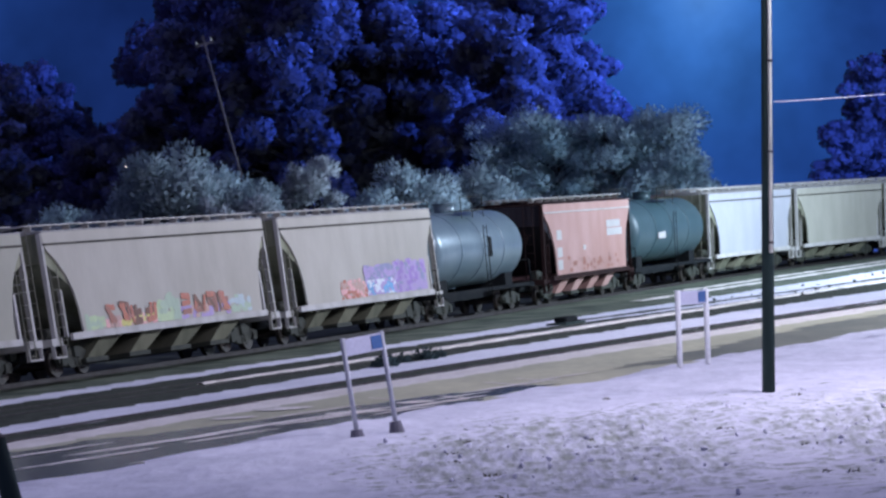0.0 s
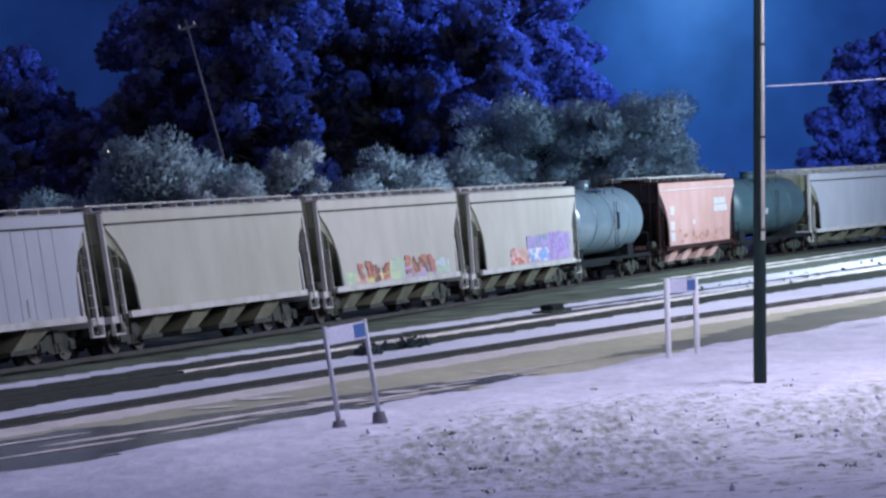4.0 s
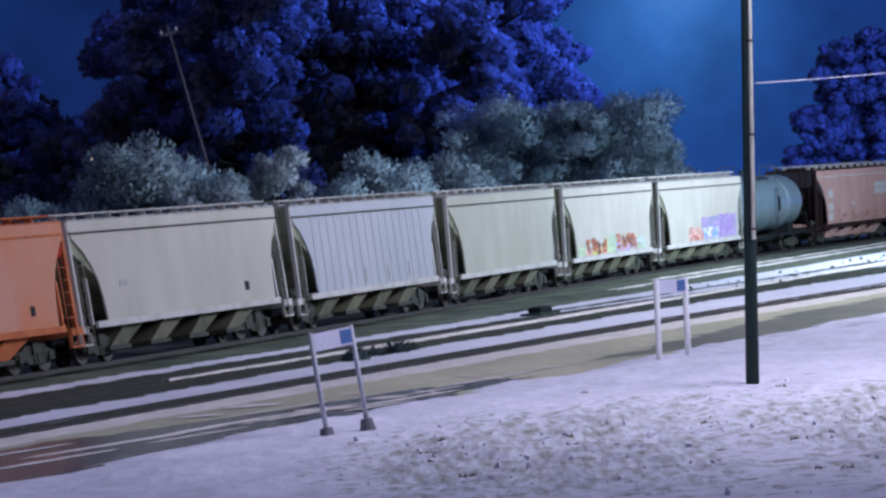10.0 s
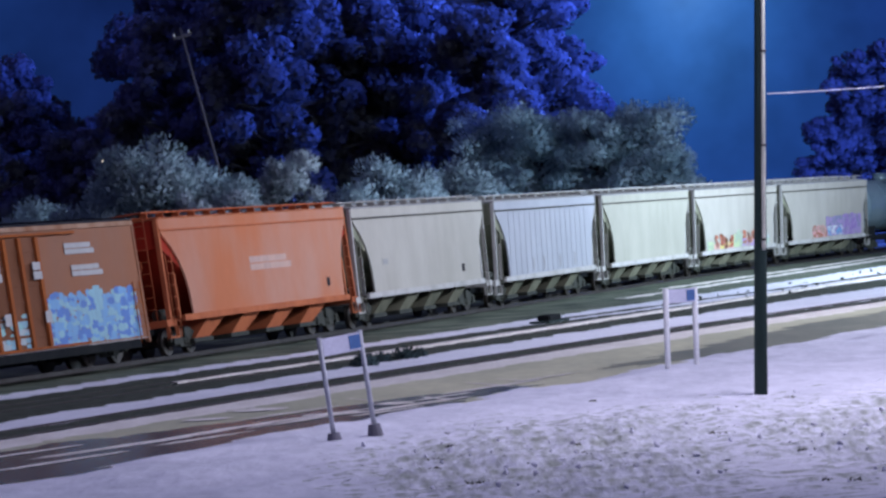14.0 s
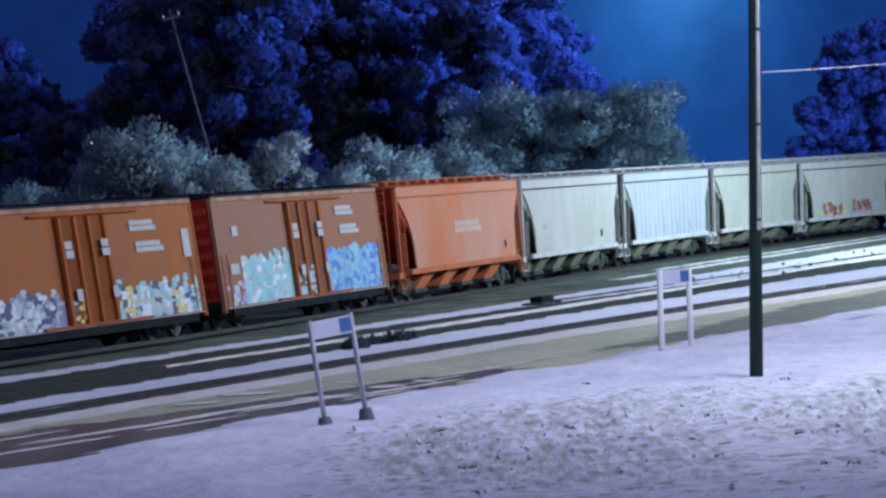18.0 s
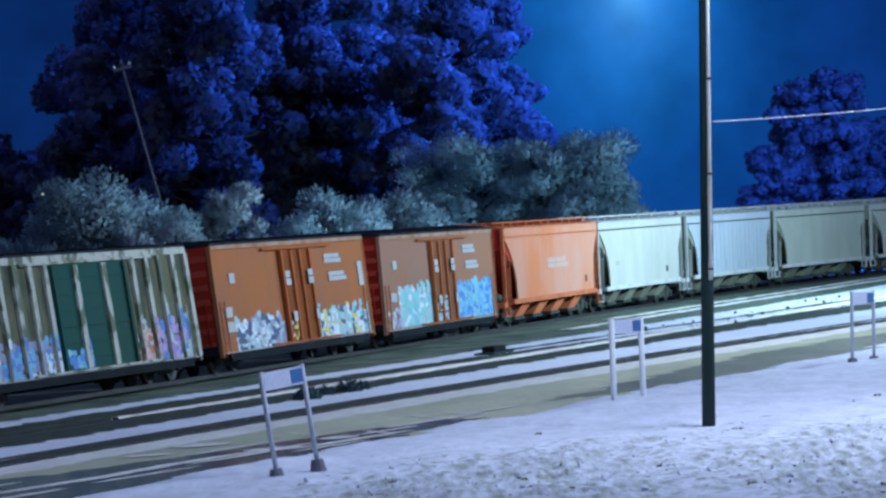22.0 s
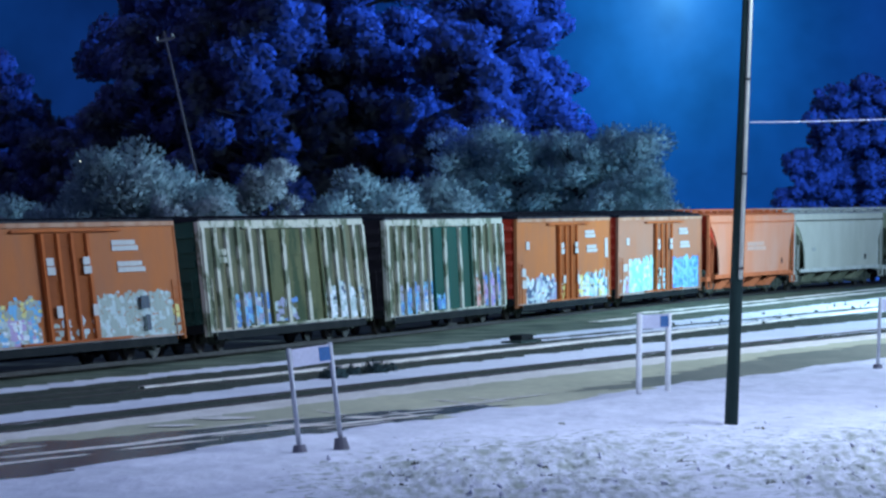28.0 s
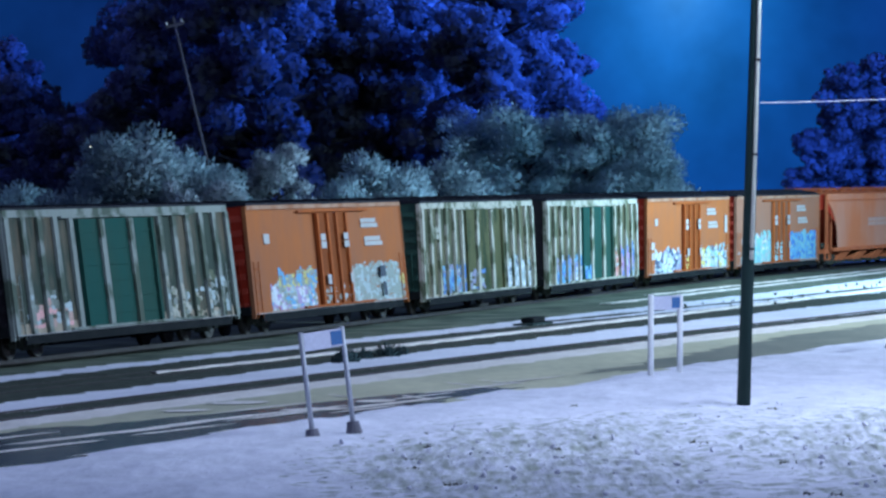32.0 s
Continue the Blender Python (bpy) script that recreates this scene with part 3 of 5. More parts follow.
def boxcar(name, label, side, roof, endm, doorm, postm, ribs=0, sill=BLACK, half=7.78, top=4.28, chord=None, shift=0.3, band=0.08):
    """A boxcar: side walls, sliding door with posts and tracks, ribbed ends, shallow roof."""
    car = tagged(new(name), label, "freight car", "cars of the freight train")
    for s in (-1, 1):
        bm = bmesh.new()
        box(bm, -half, half, s * (W - 0.05) - 0.05, s * (W - 0.05) + 0.05, 0.62, top)
        wall = part("side_wall", bm, side, car)
        part("top_chord", made(box, -half, half, s * (W + 0.03) - 0.03, s * (W + 0.03) + 0.03, top - (0.2 if ribs else 0.12), top + 0.02), chord or postm, wall)
        part("sill_lip", made(box, -half + 0.1, half - 0.1, s * (W + 0.03) - 0.03, s * (W + 0.03) + 0.03, 0.622, 0.655), LIP, wall, "pale dusty lip along the bottom edge")
        part("side_sill", made(box, -half + 0.6, half - 0.6, s * (W + 0.0) - 0.04, s * (W + 0.0) + 0.04, 0.36, 0.615), sill, wall)
        for k in range(ribs):
            x = -half + 0.12 + (2 * half - 0.24) * k / (ribs - 1)
            if shift - 2.8 < x < shift + 2.8:
                continue
            part("rib", made(box, x - 0.13, x + 0.13, s * (W + 0.055) - 0.05, s * (W + 0.055) + 0.05, 0.66, top - 0.205), postm, wall)
        bm = bmesh.new()
        y = s * (W + 0.05)
        dw, dx = (2.6, shift) if ribs else (1.55, 0.0)
        box(bm, dx - dw, dx + dw, y - 0.04, y + 0.04, 0.72, top - 0.3)
        door = part("door", bm, doorm, car)
        for k in range(6):
            z = 1.05 + 0.5 * k
            part("door_rib", made(box, dx - dw + 0.05, dx + dw - 0.05, y + s * 0.055 - 0.012, y + s * 0.055 + 0.012, z, z + 0.08), doorm, door)
        if ribs:
            part("sill_band", made(box, -half + 0.1, half - 0.1, s * (W + 0.0) - 0.002, s * (W + 0.0) + 0.014, 0.66, 0.66 + band), TANS, wall, "dusty tan band along the sill")
        for x in ((shift - 2.5, shift - 1.0, shift + 1.0, shift + 2.5) if ribs else (-1.45, -0.45, 0.45, 1.45)):
            bm = bmesh.new()
            wd = 0.15 if ribs and abs(x - shift) < 2 else 0.085
            box(bm, x - wd, x + wd, y + s * 0.09 - 0.045, y + s * 0.09 + 0.045, 0.74, top - 0.32)
            part("door_post", bm, postm if abs(x - shift) < 2 else doorm, door)
        for z in (0.66, top - 0.27):
            bm = bmesh.new()
            box(bm, -dw - 1.65, dw + 2.35, y + s * 0.03 - 0.05, y + s * 0.03 + 0.05, z, z + 0.07)
            part("door_rail", bm, postm, door)
    for s in (-1, 1):
        bm = bmesh.new()
        x = s * (half - 0.04)
        box(bm, x - 0.04, x + 0.04, -W + 0.101, W - 0.101, 0.62, top + 0.1)
        wall = part("end_wall", bm, endm, car)
        for k in range(7):
            z = 0.85 + 0.49 * k
            part("end_rib", made(box, s * (half + 0.048) - 0.045, s * (half + 0.048) + 0.045, -W + 0.2, W - 0.2, z, z + 0.2), RIBRED if endm is REDEND else endm, wall)
        for y in (-W + 0.04, W - 0.04):
            part("corner_post", made(box, s * (half + 0.03) - 0.05, s * (half + 0.03) + 0.05, y - 0.07, y + 0.07, 0.5, top), postm if ribs else side, car)
        ladder(car, s * (half - 0.35), -W - 0.05, 0.5, 2.4, postm)
        ladder(car, s * (half + 0.12), -0.95, 0.9, 2.4, endm, 0.42, False)
        part("end_sill", made(box, s * half - 0.18, s * half + 0.18, -W + 0.1, W - 0.1, 0.62, 0.92), sill, car)
    bm = bmesh.new()
    prism_x(bm, [(-W - 0.04, top + 0.024), (W + 0.04, top + 0.024), (W + 0.04, top + 0.09), (0, top + 0.30), (-W - 0.04, top + 0.09)], -half - 0.05, half + 0.05)
    rf = part("roof", bm, roof, car)
    for k in range(12):
        x = -half + 0.3 + (2 * half - 0.6) * k / 11
        bm = bmesh.new()
        prism_x(bm, [(-W, top + 0.097), (0, top + 0.306), (W, top + 0.097), (W, top + 0.13), (0, top + 0.345), (-W, top + 0.13)], x - 0.05, x + 0.05)
        part("roof_rib", bm, roof, rf)
    part("floor", made(box, -half + 0.1, half - 0.1, -W + 0.12, W - 0.12, 0.78, 1.0), sill, car)
    part("centre_sill", made(box, -half, half, -0.3, 0.3, 0.5, 0.77), BLACK, car)
    brake_gear(car, -half - 0.2, endm, 2.1)
    hoses(car, half)
    trucks(car, half - 1.75)
    couplers(car, half)
    return car


def tank(name, label, shell, half=6.4, r=1.52, zc=2.72):
    car = tagged(new(name), label, "freight car", "cars of the freight train")
    bm = bmesh.new()
    prof = []
    for k in range(9):
        a = math.pi / 2 * k / 8
        prof.append((-half + 0.95 - 0.85 * math.cos(a), max(0.02, r * math.sin(a))))
    prof += [(-x, q) for x, q in prof[::-1]]
    lathe_x(bm, prof, 0, zc, 36)
    part("shell", bm, shell, car)
    for x in (-half * 0.45, 0.0, half * 0.45):
        bm = bmesh.new()
        lathe_x(bm, [(x - 0.06, r + 0.004), (x - 0.06, r + 0.022), (x + 0.06, r + 0.022), (x + 0.06, r + 0.004)], 0, zc, 36)
        part("band", bm, shell, car)
    bm = bmesh.new()
    rod(bm, (0, 0, zc + r - 0.1), (0, 0, zc + r + 0.32), 0.42, None, 18)
    rod(bm, (0, 0, zc + r + 0.32), (0, 0, zc + r + 0.38), 0.48, None, 18)
    part("dome", bm, shell, car)
    bm = bmesh.new()
    for y in (-0.95, 0.95):
        box(bm, -1.5, 1.5, y - 0.25, y + 0.25, zc + r - 0.02, zc + r + 0.02)
        for x in (-1.45, 0, 1.45):
            rod(bm, (x, y * 1.24, zc + r - 0.3), (x, y * 1.24, zc + r + 0.55), 0.02, None, 6)
        rod(bm, (-1.45, y * 1.24, zc + r + 0.55), (1.45, y * 1.24, zc + r + 0.55), 0.02, None, 6)
    part("platform", bm, TRUCKM, car, "dark top platform with rails")
    for s in (-1, 1):
        bm = bmesh.new()
        box(bm, s * (half - 1.9) - 0.5, s * (half - 1.9) + 0.5, -1.1, 1.1, 0.9, 1.55)
        part("saddle", bm, BLACK, car)
        bm = bmesh.new()
        box(bm, s * half - 0.3, s * half + 0.3, -W, W, 0.86, 1.06)
        for y in (-W + 0.05, W - 0.05):
            rod(bm, (s * half, y, 1.06), (s * half, y, 2.0), 0.025, None, 6)
        rod(bm, (s * half, -W + 0.05, 2.0), (s * half, W - 0.05, 2.0), 0.025, None, 6)
        part("end_platform", bm, BLACK, car)
        bm = bmesh.new()
        box(bm, -half, half, s * (W - 0.06) - 0.06, s * (W - 0.06) + 0.06, 0.92, 1.06)
        part("side_sill", bm, BLACK, car)
    ladder(car, 0.0, -W - 0.12, 0.7, 3.6, BLACK)
    part("centre_sill", made(box, -half, half, -0.3, 0.3, 0.62, 0.95), BLACK, car)
    trucks(car, half - 1.7)
    couplers(car, half)
    return car


def body(name, c, c2, amount=0.6, scale=0.5):
    return paint("car_" + name, c, c2, 0.75, 0, scale, amount, (1, 1, 0.45), 6, 0.03, 0.06, fine=0.05)


WHT = body("white", (0.524, 0.497, 0.425), (0.380, 0.353, 0.289))
WHT2 = body("pale_grey", (0.455, 0.465, 0.490), (0.355, 0.365, 0.390))
WHT3 = body("cream", (0.465, 0.455, 0.370), (0.340, 0.330, 0.262))
WROOF = body("roof_white", (0.44, 0.43, 0.41), (0.28, 0.27, 0.25))
WTRIM = body("trim_white", (0.558, 0.540, 0.504), (0.360, 0.342, 0.297), 0.7, 1.5)
WEND = body("end_olive", (0.38, 0.38, 0.27), (0.15, 0.16, 0.10), 0.9, 0.9)
ORG = body("orange_hopper", (0.58, 0.20, 0.09), (0.56, 0.30, 0.21), 0.9, 0.35)
ORGT = body("orange_trim", (0.55, 0.17, 0.07), (0.34, 0.09, 0.04), 0.6, 1.4)
REDEND = body("red_end", (0.42, 0.04, 0.02), (0.26, 0.03, 0.015))
RIBRED = body("red_rib", (0.52, 0.075, 0.045), (0.34, 0.05, 0.03))
ORB = body("orange_boxcar", (0.43, 0.15, 0.045), (0.31, 0.14, 0.075), 0.8, 0.6)
ORP = body("orange_post", (0.42, 0.12, 0.03), (0.26, 0.08, 0.03), 0.6, 1.4)
BRB = body("brown_boxcar", (0.33, 0.19, 0.13), (0.38, 0.16, 0.08), 0.8, 0.4)
BRICK = body("brick_hopper", (0.50, 0.32, 0.28), (0.38, 0.21, 0.17), 0.7)
BRICKR = body("brick_roof", (0.035, 0.018, 0.016), (0.02, 0.014, 0.014))
DKEND = body("dark_end", (0.035, 0.03, 0.035), (0.02, 0.02, 0.025))
GRN = paint("car_olive_side", (0.16, 0.155, 0.09), (0.075, 0.09, 0.055), 0.75, 0, 1.6, 0.95, (1, 1, 0.3), 7, 0.04, 0.06, fine=0.18, chip=0.07)
GRNO = paint("car_olive_door", (0.12, 0.125, 0.06), (0.05, 0.07, 0.035), 0.75, 0, 1.6, 0.95, (1, 1, 0.3), 7, 0.04, 0.06, fine=0.18, chip=0.07)
GRNP = paint("car_sage_post", (0.52, 0.51, 0.42), (0.16, 0.18, 0.115), 0.75, 0, 2.2, 1.0, (1, 1, 0.6), 7, 0.04, 0.06, fine=0.1, chip=0.05)
GRNQ = paint("car_dull_post", (0.30, 0.33, 0.29), (0.11, 0.135, 0.10), 0.75, 0, 1.4, 1.0, (1, 1, 0.6), 7, 0.04, 0.06, fine=0.1, chip=0.05)
GRND = body("teal_door", (0.026, 0.09, 0.072), (0.045, 0.075, 0.05))
GRN2 = paint("car_green_side", (0.065, 0.085, 0.065), (0.15, 0.13, 0.09), 0.75, 0, 1.6, 0.95, (1, 1, 0.3), 7, 0.04, 0.06, fine=0.18, chip=0.07)
LIP = body("dusty_lip", (0.55, 0.54, 0.52), (0.25, 0.23, 0.2), 0.8, 1.2)
TANC = body("tan_chord", (0.46, 0.30, 0.20), (0.30, 0.12, 0.05), 0.8, 1.2)
GRNE = body("green_end", (0.05, 0.11, 0.085), (0.025, 0.045, 0.04))
DROOF = body("dark_roof", (0.02, 0.022, 0.03), (0.045, 0.045, 0.05))
TANK1 = paint("car_tank_grey", (0.135, 0.20, 0.225), (0.21, 0.275, 0.30), 0.32, 0.1, 0.5, 0.7, STREAK, 8, 0.04, 0.7)
TANK2 = paint("car_tank_teal", (0.035, 0.075, 0.085), (0.06, 0.10, 0.11), 0.45, 0, 0.5, 0.7, STREAK, 8, 0.04, 0.4)
LADM = body("ladder_grey", (0.30, 0.29, 0.23), (0.14, 0.14, 0.10), 0.8, 1.6)
# shadow line of the hopper eaves, put into the chord's colour
EAVESHADE = body("eave_shade", (0.05, 0.047, 0.04), (0.12, 0.11, 0.09), 0.8, 1.6)
TANS = body("dusty_sill", (0.50, 0.43, 0.32), (0.24, 0.21, 0.15), 0.8, 1.2)
ORD = body("orange_door", (0.27, 0.08, 0.02), (0.20, 0.06, 0.02), 0.7, 1.0)
BRD = body("brown_door", (0.25, 0.11, 0.06), (0.18, 0.07, 0.03), 0.7, 1.0)

BAYM = body("bay_tan", (0.20, 0.195, 0.135), (0.09, 0.095, 0.065), 0.8, 1.0)

# offsets of the cars along the train
TRAIN = []


def add(car, at):
    TRAIN.append((car, at))
    return car


WH = "white covered hopper car with running boards on its roof"
add(hopper("covered_hopper", WH, WHT3, WROOF, WTRIM, WEND), 161.5)
add(hopper("covered_hopper", WH, WHT3, WROOF, WTRIM, WEND, 4), 144.8)
add(hopper("covered_hopper", "pale grey-white covered hopper car", WHT2, WROOF, WTRIM, WEND, 4, 8.0), 127.7)
t2 = add(tank("tank_car", "dark teal tank car with a dark platform", TANK2, 6.8), 112.6)
plate(t2, -2.2, 2.5, 1.3, 0.3, MARK, y=-1.56)
r1 = add(hopper("covered_hopper", "brick-red covered hopper car with white markings", BRICK, BRICKR, BRICKR, DKEND, 4, 7.15, bay_m=BRICK, seam=WTRIM, board=WTRIM), 97.7)
plate(r1, 4.3, 3.05, 2.6, 0.75, MARK, bars=2)
for z in (2.95, 2.2, 1.65):
    plate(r1, -4.9, z, 0.75, 0.42, MARK)
plate(r1, -0.9, 2.3, 0.4, 0.2, MARK)
mural(r1, -4.0, 5.0, 1.3, 2.0, [BRICK, S_RUST, BRICK, S_RUST], 5, keep=0.35, label="faint rusty stains")
t1 = add(tank("tank_car", "glossy teal-grey tank car with domed ends", TANK1, 6.3), 82.2)
plate(t1, 0.9, 2.7, 0.35, 0.8, BLACK, "dark stencilled panel", -1.545)
h1 = add(hopper("covered_hopper", "white covered hopper car with purple and red graffiti", WHT, WROOF, WTRIM, WEND), 68.2)
mural(h1, 2.9, 6.5, 1.26, 2.5, [S_LILAC, S_PURPLE, S_LILAC, S_HAZE], 11, cell=0.2, keep=1.0, ragged=0.1)
mural(h1, -0.3, 3.1, 1.85, 2.4, [S_HAZE, S_LILAC, S_HAZE], 41, y=-W - 0.060, cell=0.18, keep=1.0, ragged=0.12)
mural(h1, -0.2, 3.0, 1.28, 1.95, [S_WHITE, S_SKY, S_LILAC, S_WHITE], 42, cell=0.18, keep=1.0, ragged=0.0)
mural(h1, -2.8, -0.1, 1.25, 2.0, [S_SALMON, S_PINK, S_RED, S_SALMON], 12, cell=0.18, keep=0.9, ragged=0.3)
h2 = add(hopper("covered_hopper", "white covered hopper car with red and green graffiti", WHT, WROOF, WTRIM, WEND), 51.3)
mural(h2, -6.0, -4.7, 1.23, 1.75, [S_MINT, S_GREEN], 15, label="pale green overspray")
mural(h2, -1.2, 0.6, 1.25, 2.15, [S_GREEN, S_MINT], 16, label="pale green overspray", ragged=0.4)
mural(h2, 4.2, 6.0, 1.25, 1.85, [S_MINT, S_GREY, S_MINT], 17, keep=0.7, label="pale green overspray")
mural(h2, -4.7, -1.1, 1.24, 1.6, [S_SALMON, S_PINK, S_YELL], 13, keep=0.7)
mural(h2, 0.6, 4.3, 1.24, 1.65, [S_SALMON, S_LILAC, S_SALMON], 18, keep=0.7)
strokes(h2, -4.7, -1.1, 1.3, 2.0, 4, [S_RED, S_RUST, S_BROWN], 14)
strokes(h2, 0.6, 4.4, 1.36, 2.08, 4, [S_RED, S_RUST, S_BROWN], 19)
add(hopper("covered_hopper", "plain off-white covered hopper car", WHT3, WROOF, WTRIM, WEND, 4), 34.4)
h4 = add(hopper("covered_hopper", "pale grey covered hopper car with ribbed sides", WHT2, WROOF, WTRIM, WEND, 4, ribs=16), 17.5)
for x in (-2.6, -1.0, 1.5, 3.9):
    plate(h4, x, 1.62, 0.09, 0.55, WROOF, "narrow dark rust streak", -W - 0.052)
h5 = add(hopper("covered_hopper", "plain white covered hopper car with small dark marks", WHT, WROOF, WTRIM, WEND), 0.6)
plate(h5, 4.6, 1.75, 0.35, 0.3, DKEND, "small dark stencil")
plate(h5, -4.7, 2.3, 0.6, 0.2, WROOF, "small faded stencil")
o1 = add(hopper("covered_hopper", "bright orange covered hopper car with faded white lettering", ORG, ORGT, ORGT, REDEND, 4, 8.05, bay_m=ORGT, seam=ORGT), -15.6)
plate(o1, 0.6, 2.62, 3.6, 0.5, spray("faded", (0.58, 0.36, 0.27)), "faded pale lettering panel", bars=2)
plate(o1, 5.6, 1.75, 0.25, 0.3, DKEND, "small dark stencil")


def box_markings(car):
    plate(car, 4.2, 3.55, 1.8, 0.36, MARK, bars=2)
    plate(car, 4.5, 2.88, 1.9, 0.36, MARK, bars=2)
    plate(car, -6.2, 3.15, 0.5, 0.34, MARK)
    for x in (-1.15, 1.2):
        plate(car, x, 2.95, 0.5, 0.55, MARK, y=-W - 0.21, bars=2)
        plate(car, x + 0.25, 1.6, 0.35, 0.35, MARK, y=-W - 0.21)


b1 = add(boxcar("boxcar", "brown-orange boxcar with blue and teal graffiti", BRB, DROOF, REDEND, BRD, ORP, chord=TANC), -33.1)
box_markings(b1)
mural(b1, -5.9, -0.2, 0.7, 2.45, [S_TEAL, S_AQUA, S_TEAL, S_GREY, S_WHITE], 21, y=-W - 0.004, ragged=0.15)
mural(b1, -1.3, 0.4, 0.75, 1.9, [S_TEAL, S_AQUA, S_GREY], 33, y=-W - 0.10, keep=0.8)
mural(b1, 1.75, 7.4, 0.7, 2.4, [S_SKY, S_BLUE, S_AQUA, S_SKY], 22, y=-W - 0.004, ragged=0.15)
mural(b1, -7.5, -5.9, 0.7, 1.5, [S_LILAC, S_GREY], 34, y=-W - 0.004, keep=0.55)
plate(b1, -6.6, 1.9, 0.7, 0.35, MARK)
b2 = add(boxcar("boxcar", "orange boxcar with grey and dark graffiti", ORB, DROOF, REDEND, ORD, ORP, chord=TANC), -50.2)
box_markings(b2)
mural(b2, -6.4, -1.6, 0.66, 1.95, [S_GREY, S_WHITE, S_NAVY, S_GREY, S_HAZE], 23, y=-W - 0.004, cell=0.22, ragged=0.35)
mural(b2, -1.2, -0.4, 0.75, 1.6, [S_GREY, S_YELL, S_NAVY], 43, y=-W - 0.10, cell=0.22, keep=0.5)
mural(b2, 1.7, 7.5, 0.68, 2.05, [S_WHITE, S_TEAL, S_AQUA, S_GREY, S_NAVY, S_WHITE, S_YELL], 24, y=-W - 0.004, cell=0.23, ragged=0.3)
plate(b2, -6.9, 2.0, 0.7, 0.35, MARK)
plate(b2, -6.8, 1.5, 0.7, 0.35, MARK)
plate(b2, 7.1, 2.9, 0.5, 0.9, MARK)
g1 = add(boxcar("boxcar", "sage-green ribbed boxcar with blue and purple graffiti", GRN, DROOF, DKEND, GRND, GRNP, 16), -67.7)
mural(g1, -6.4, -2.4, 0.68, 2.0, [S_SKY, S_BLUE, S_SKY, S_HAZE, S_WHITE], 25, y=-W - 0.004, pitch=RIB, ragged=0.35)
mural(g1, -2.3, -0.3, 0.75, 1.6, [S_SKY, S_BLUE, S_AQUA], 35, y=-W - 0.12, keep=0.75, ragged=0.5)
mural(g1, 3.0, 4.6, 0.68, 2.3, [S_PINK, S_RED, S_SALMON, S_GREY], 26, y=-W - 0.004, pitch=RIB, keep=0.97, ragged=0.5)
mural(g1, 4.5, 7.3, 0.68, 2.5, [S_PURPLE, S_LILAC, S_BLUE, S_GREY], 46, y=-W - 0.004, pitch=RIB, keep=0.97, ragged=0.5)
g2 = add(boxcar("boxcar", "olive-green ribbed boxcar with white and blue graffiti", GRN, DROOF, GRNE, GRNO, GRNP, 16), -85.2)
mural(g2, -5.4, -2.4, 0.7, 2.1, [S_BLUE, S_SKY, S_HAZE, S_GREY], 27, y=-W - 0.004, pitch=RIB, keep=0.97, ragged=0.3)
mural(g2, -2.2, 0.2, 0.8, 1.7, [S_HAZE, S_GREY, GRN, S_BLUE], 37, y=-W - 0.12, keep=0.6, ragged=0.5)
mural(g2, 3.0, 7.4, 0.7, 2.15, [S_GREY, S_WHITE, S_GREY, GRNP, S_NAVY], 28, y=-W - 0.004, pitch=RIB, keep=0.975, ragged=0.35)
plate(g2, -6.2, 3.1, 0.9, 0.5, GRNP, "pale stencilled marking", -W - 0.115, 2)
b3 = add(boxcar("boxcar", "orange boxcar with pale and yellow graffiti", ORB, DROOF, REDEND, ORD, ORP, chord=TANC), -102.6)
box_markings(b3)
mural(b3, -6.2, -1.8, 0.68, 1.7, [S_WHITE, S_LILAC, S_GREY, S_FADE, S_SKY], 29, y=-W - 0.004, cell=0.18, ragged=0.1)
mural(b3, -5.4, -1.7, 1.45, 2.15, [S_YELL, S_FADE, S_SKY], 49, y=-W - 0.018, cell=0.17, keep=0.8, ragged=0.4)
mural(b3, -1.2, 1.6, 0.75, 1.5, [S_FADE, S_GREY], 50, y=-W - 0.10, keep=0.4)
mural(b3, 2.0, 7.1, 0.68, 2.15, [S_FADE, S_GREY, S_FADE, S_FADE], 30, y=-W - 0.004, cell=0.18, ragged=0.08)
mural(b3, 6.9, 7.6, 0.68, 1.9, [S_YELL, S_FADE, TANS], 51, y=-W - 0.004, keep=0.7)
plate(b3, 5.0, 1.75, 0.6, 0.4, S_DARK, "dark sprayed patch", -W - 0.125)
plate(b3, 5.1, 1.1, 0.3, 0.5, S_DARK, "dark sprayed patch", -W - 0.125)
g3 = add(boxcar("boxcar", "dark green ribbed boxcar with pale door posts", GRN2, DROOF, DKEND, GRND, GRNQ, 16, shift=-0.7, band=0.3), -119.6)
mural(g3, -6.9, -4.0, 0.8, 1.9, [S_SALMON, S_GREY, GRNQ, S_PINK], 31, y=-W - 0.004, pitch=RIB, keep=0.8, ragged=0.5)
mural(g3, 2.4, 7.3, 0.68, 2.3, [S_GREY, GRNQ, GRNP, GRN2], 32, y=-W - 0.004, pitch=RIB, keep=0.7, ragged=0.4)
add(boxcar("boxcar", "dark green ribbed boxcar", GRN2, DROOF, DKEND, GRND, GRNQ, 16, shift=-0.7), -136.9)


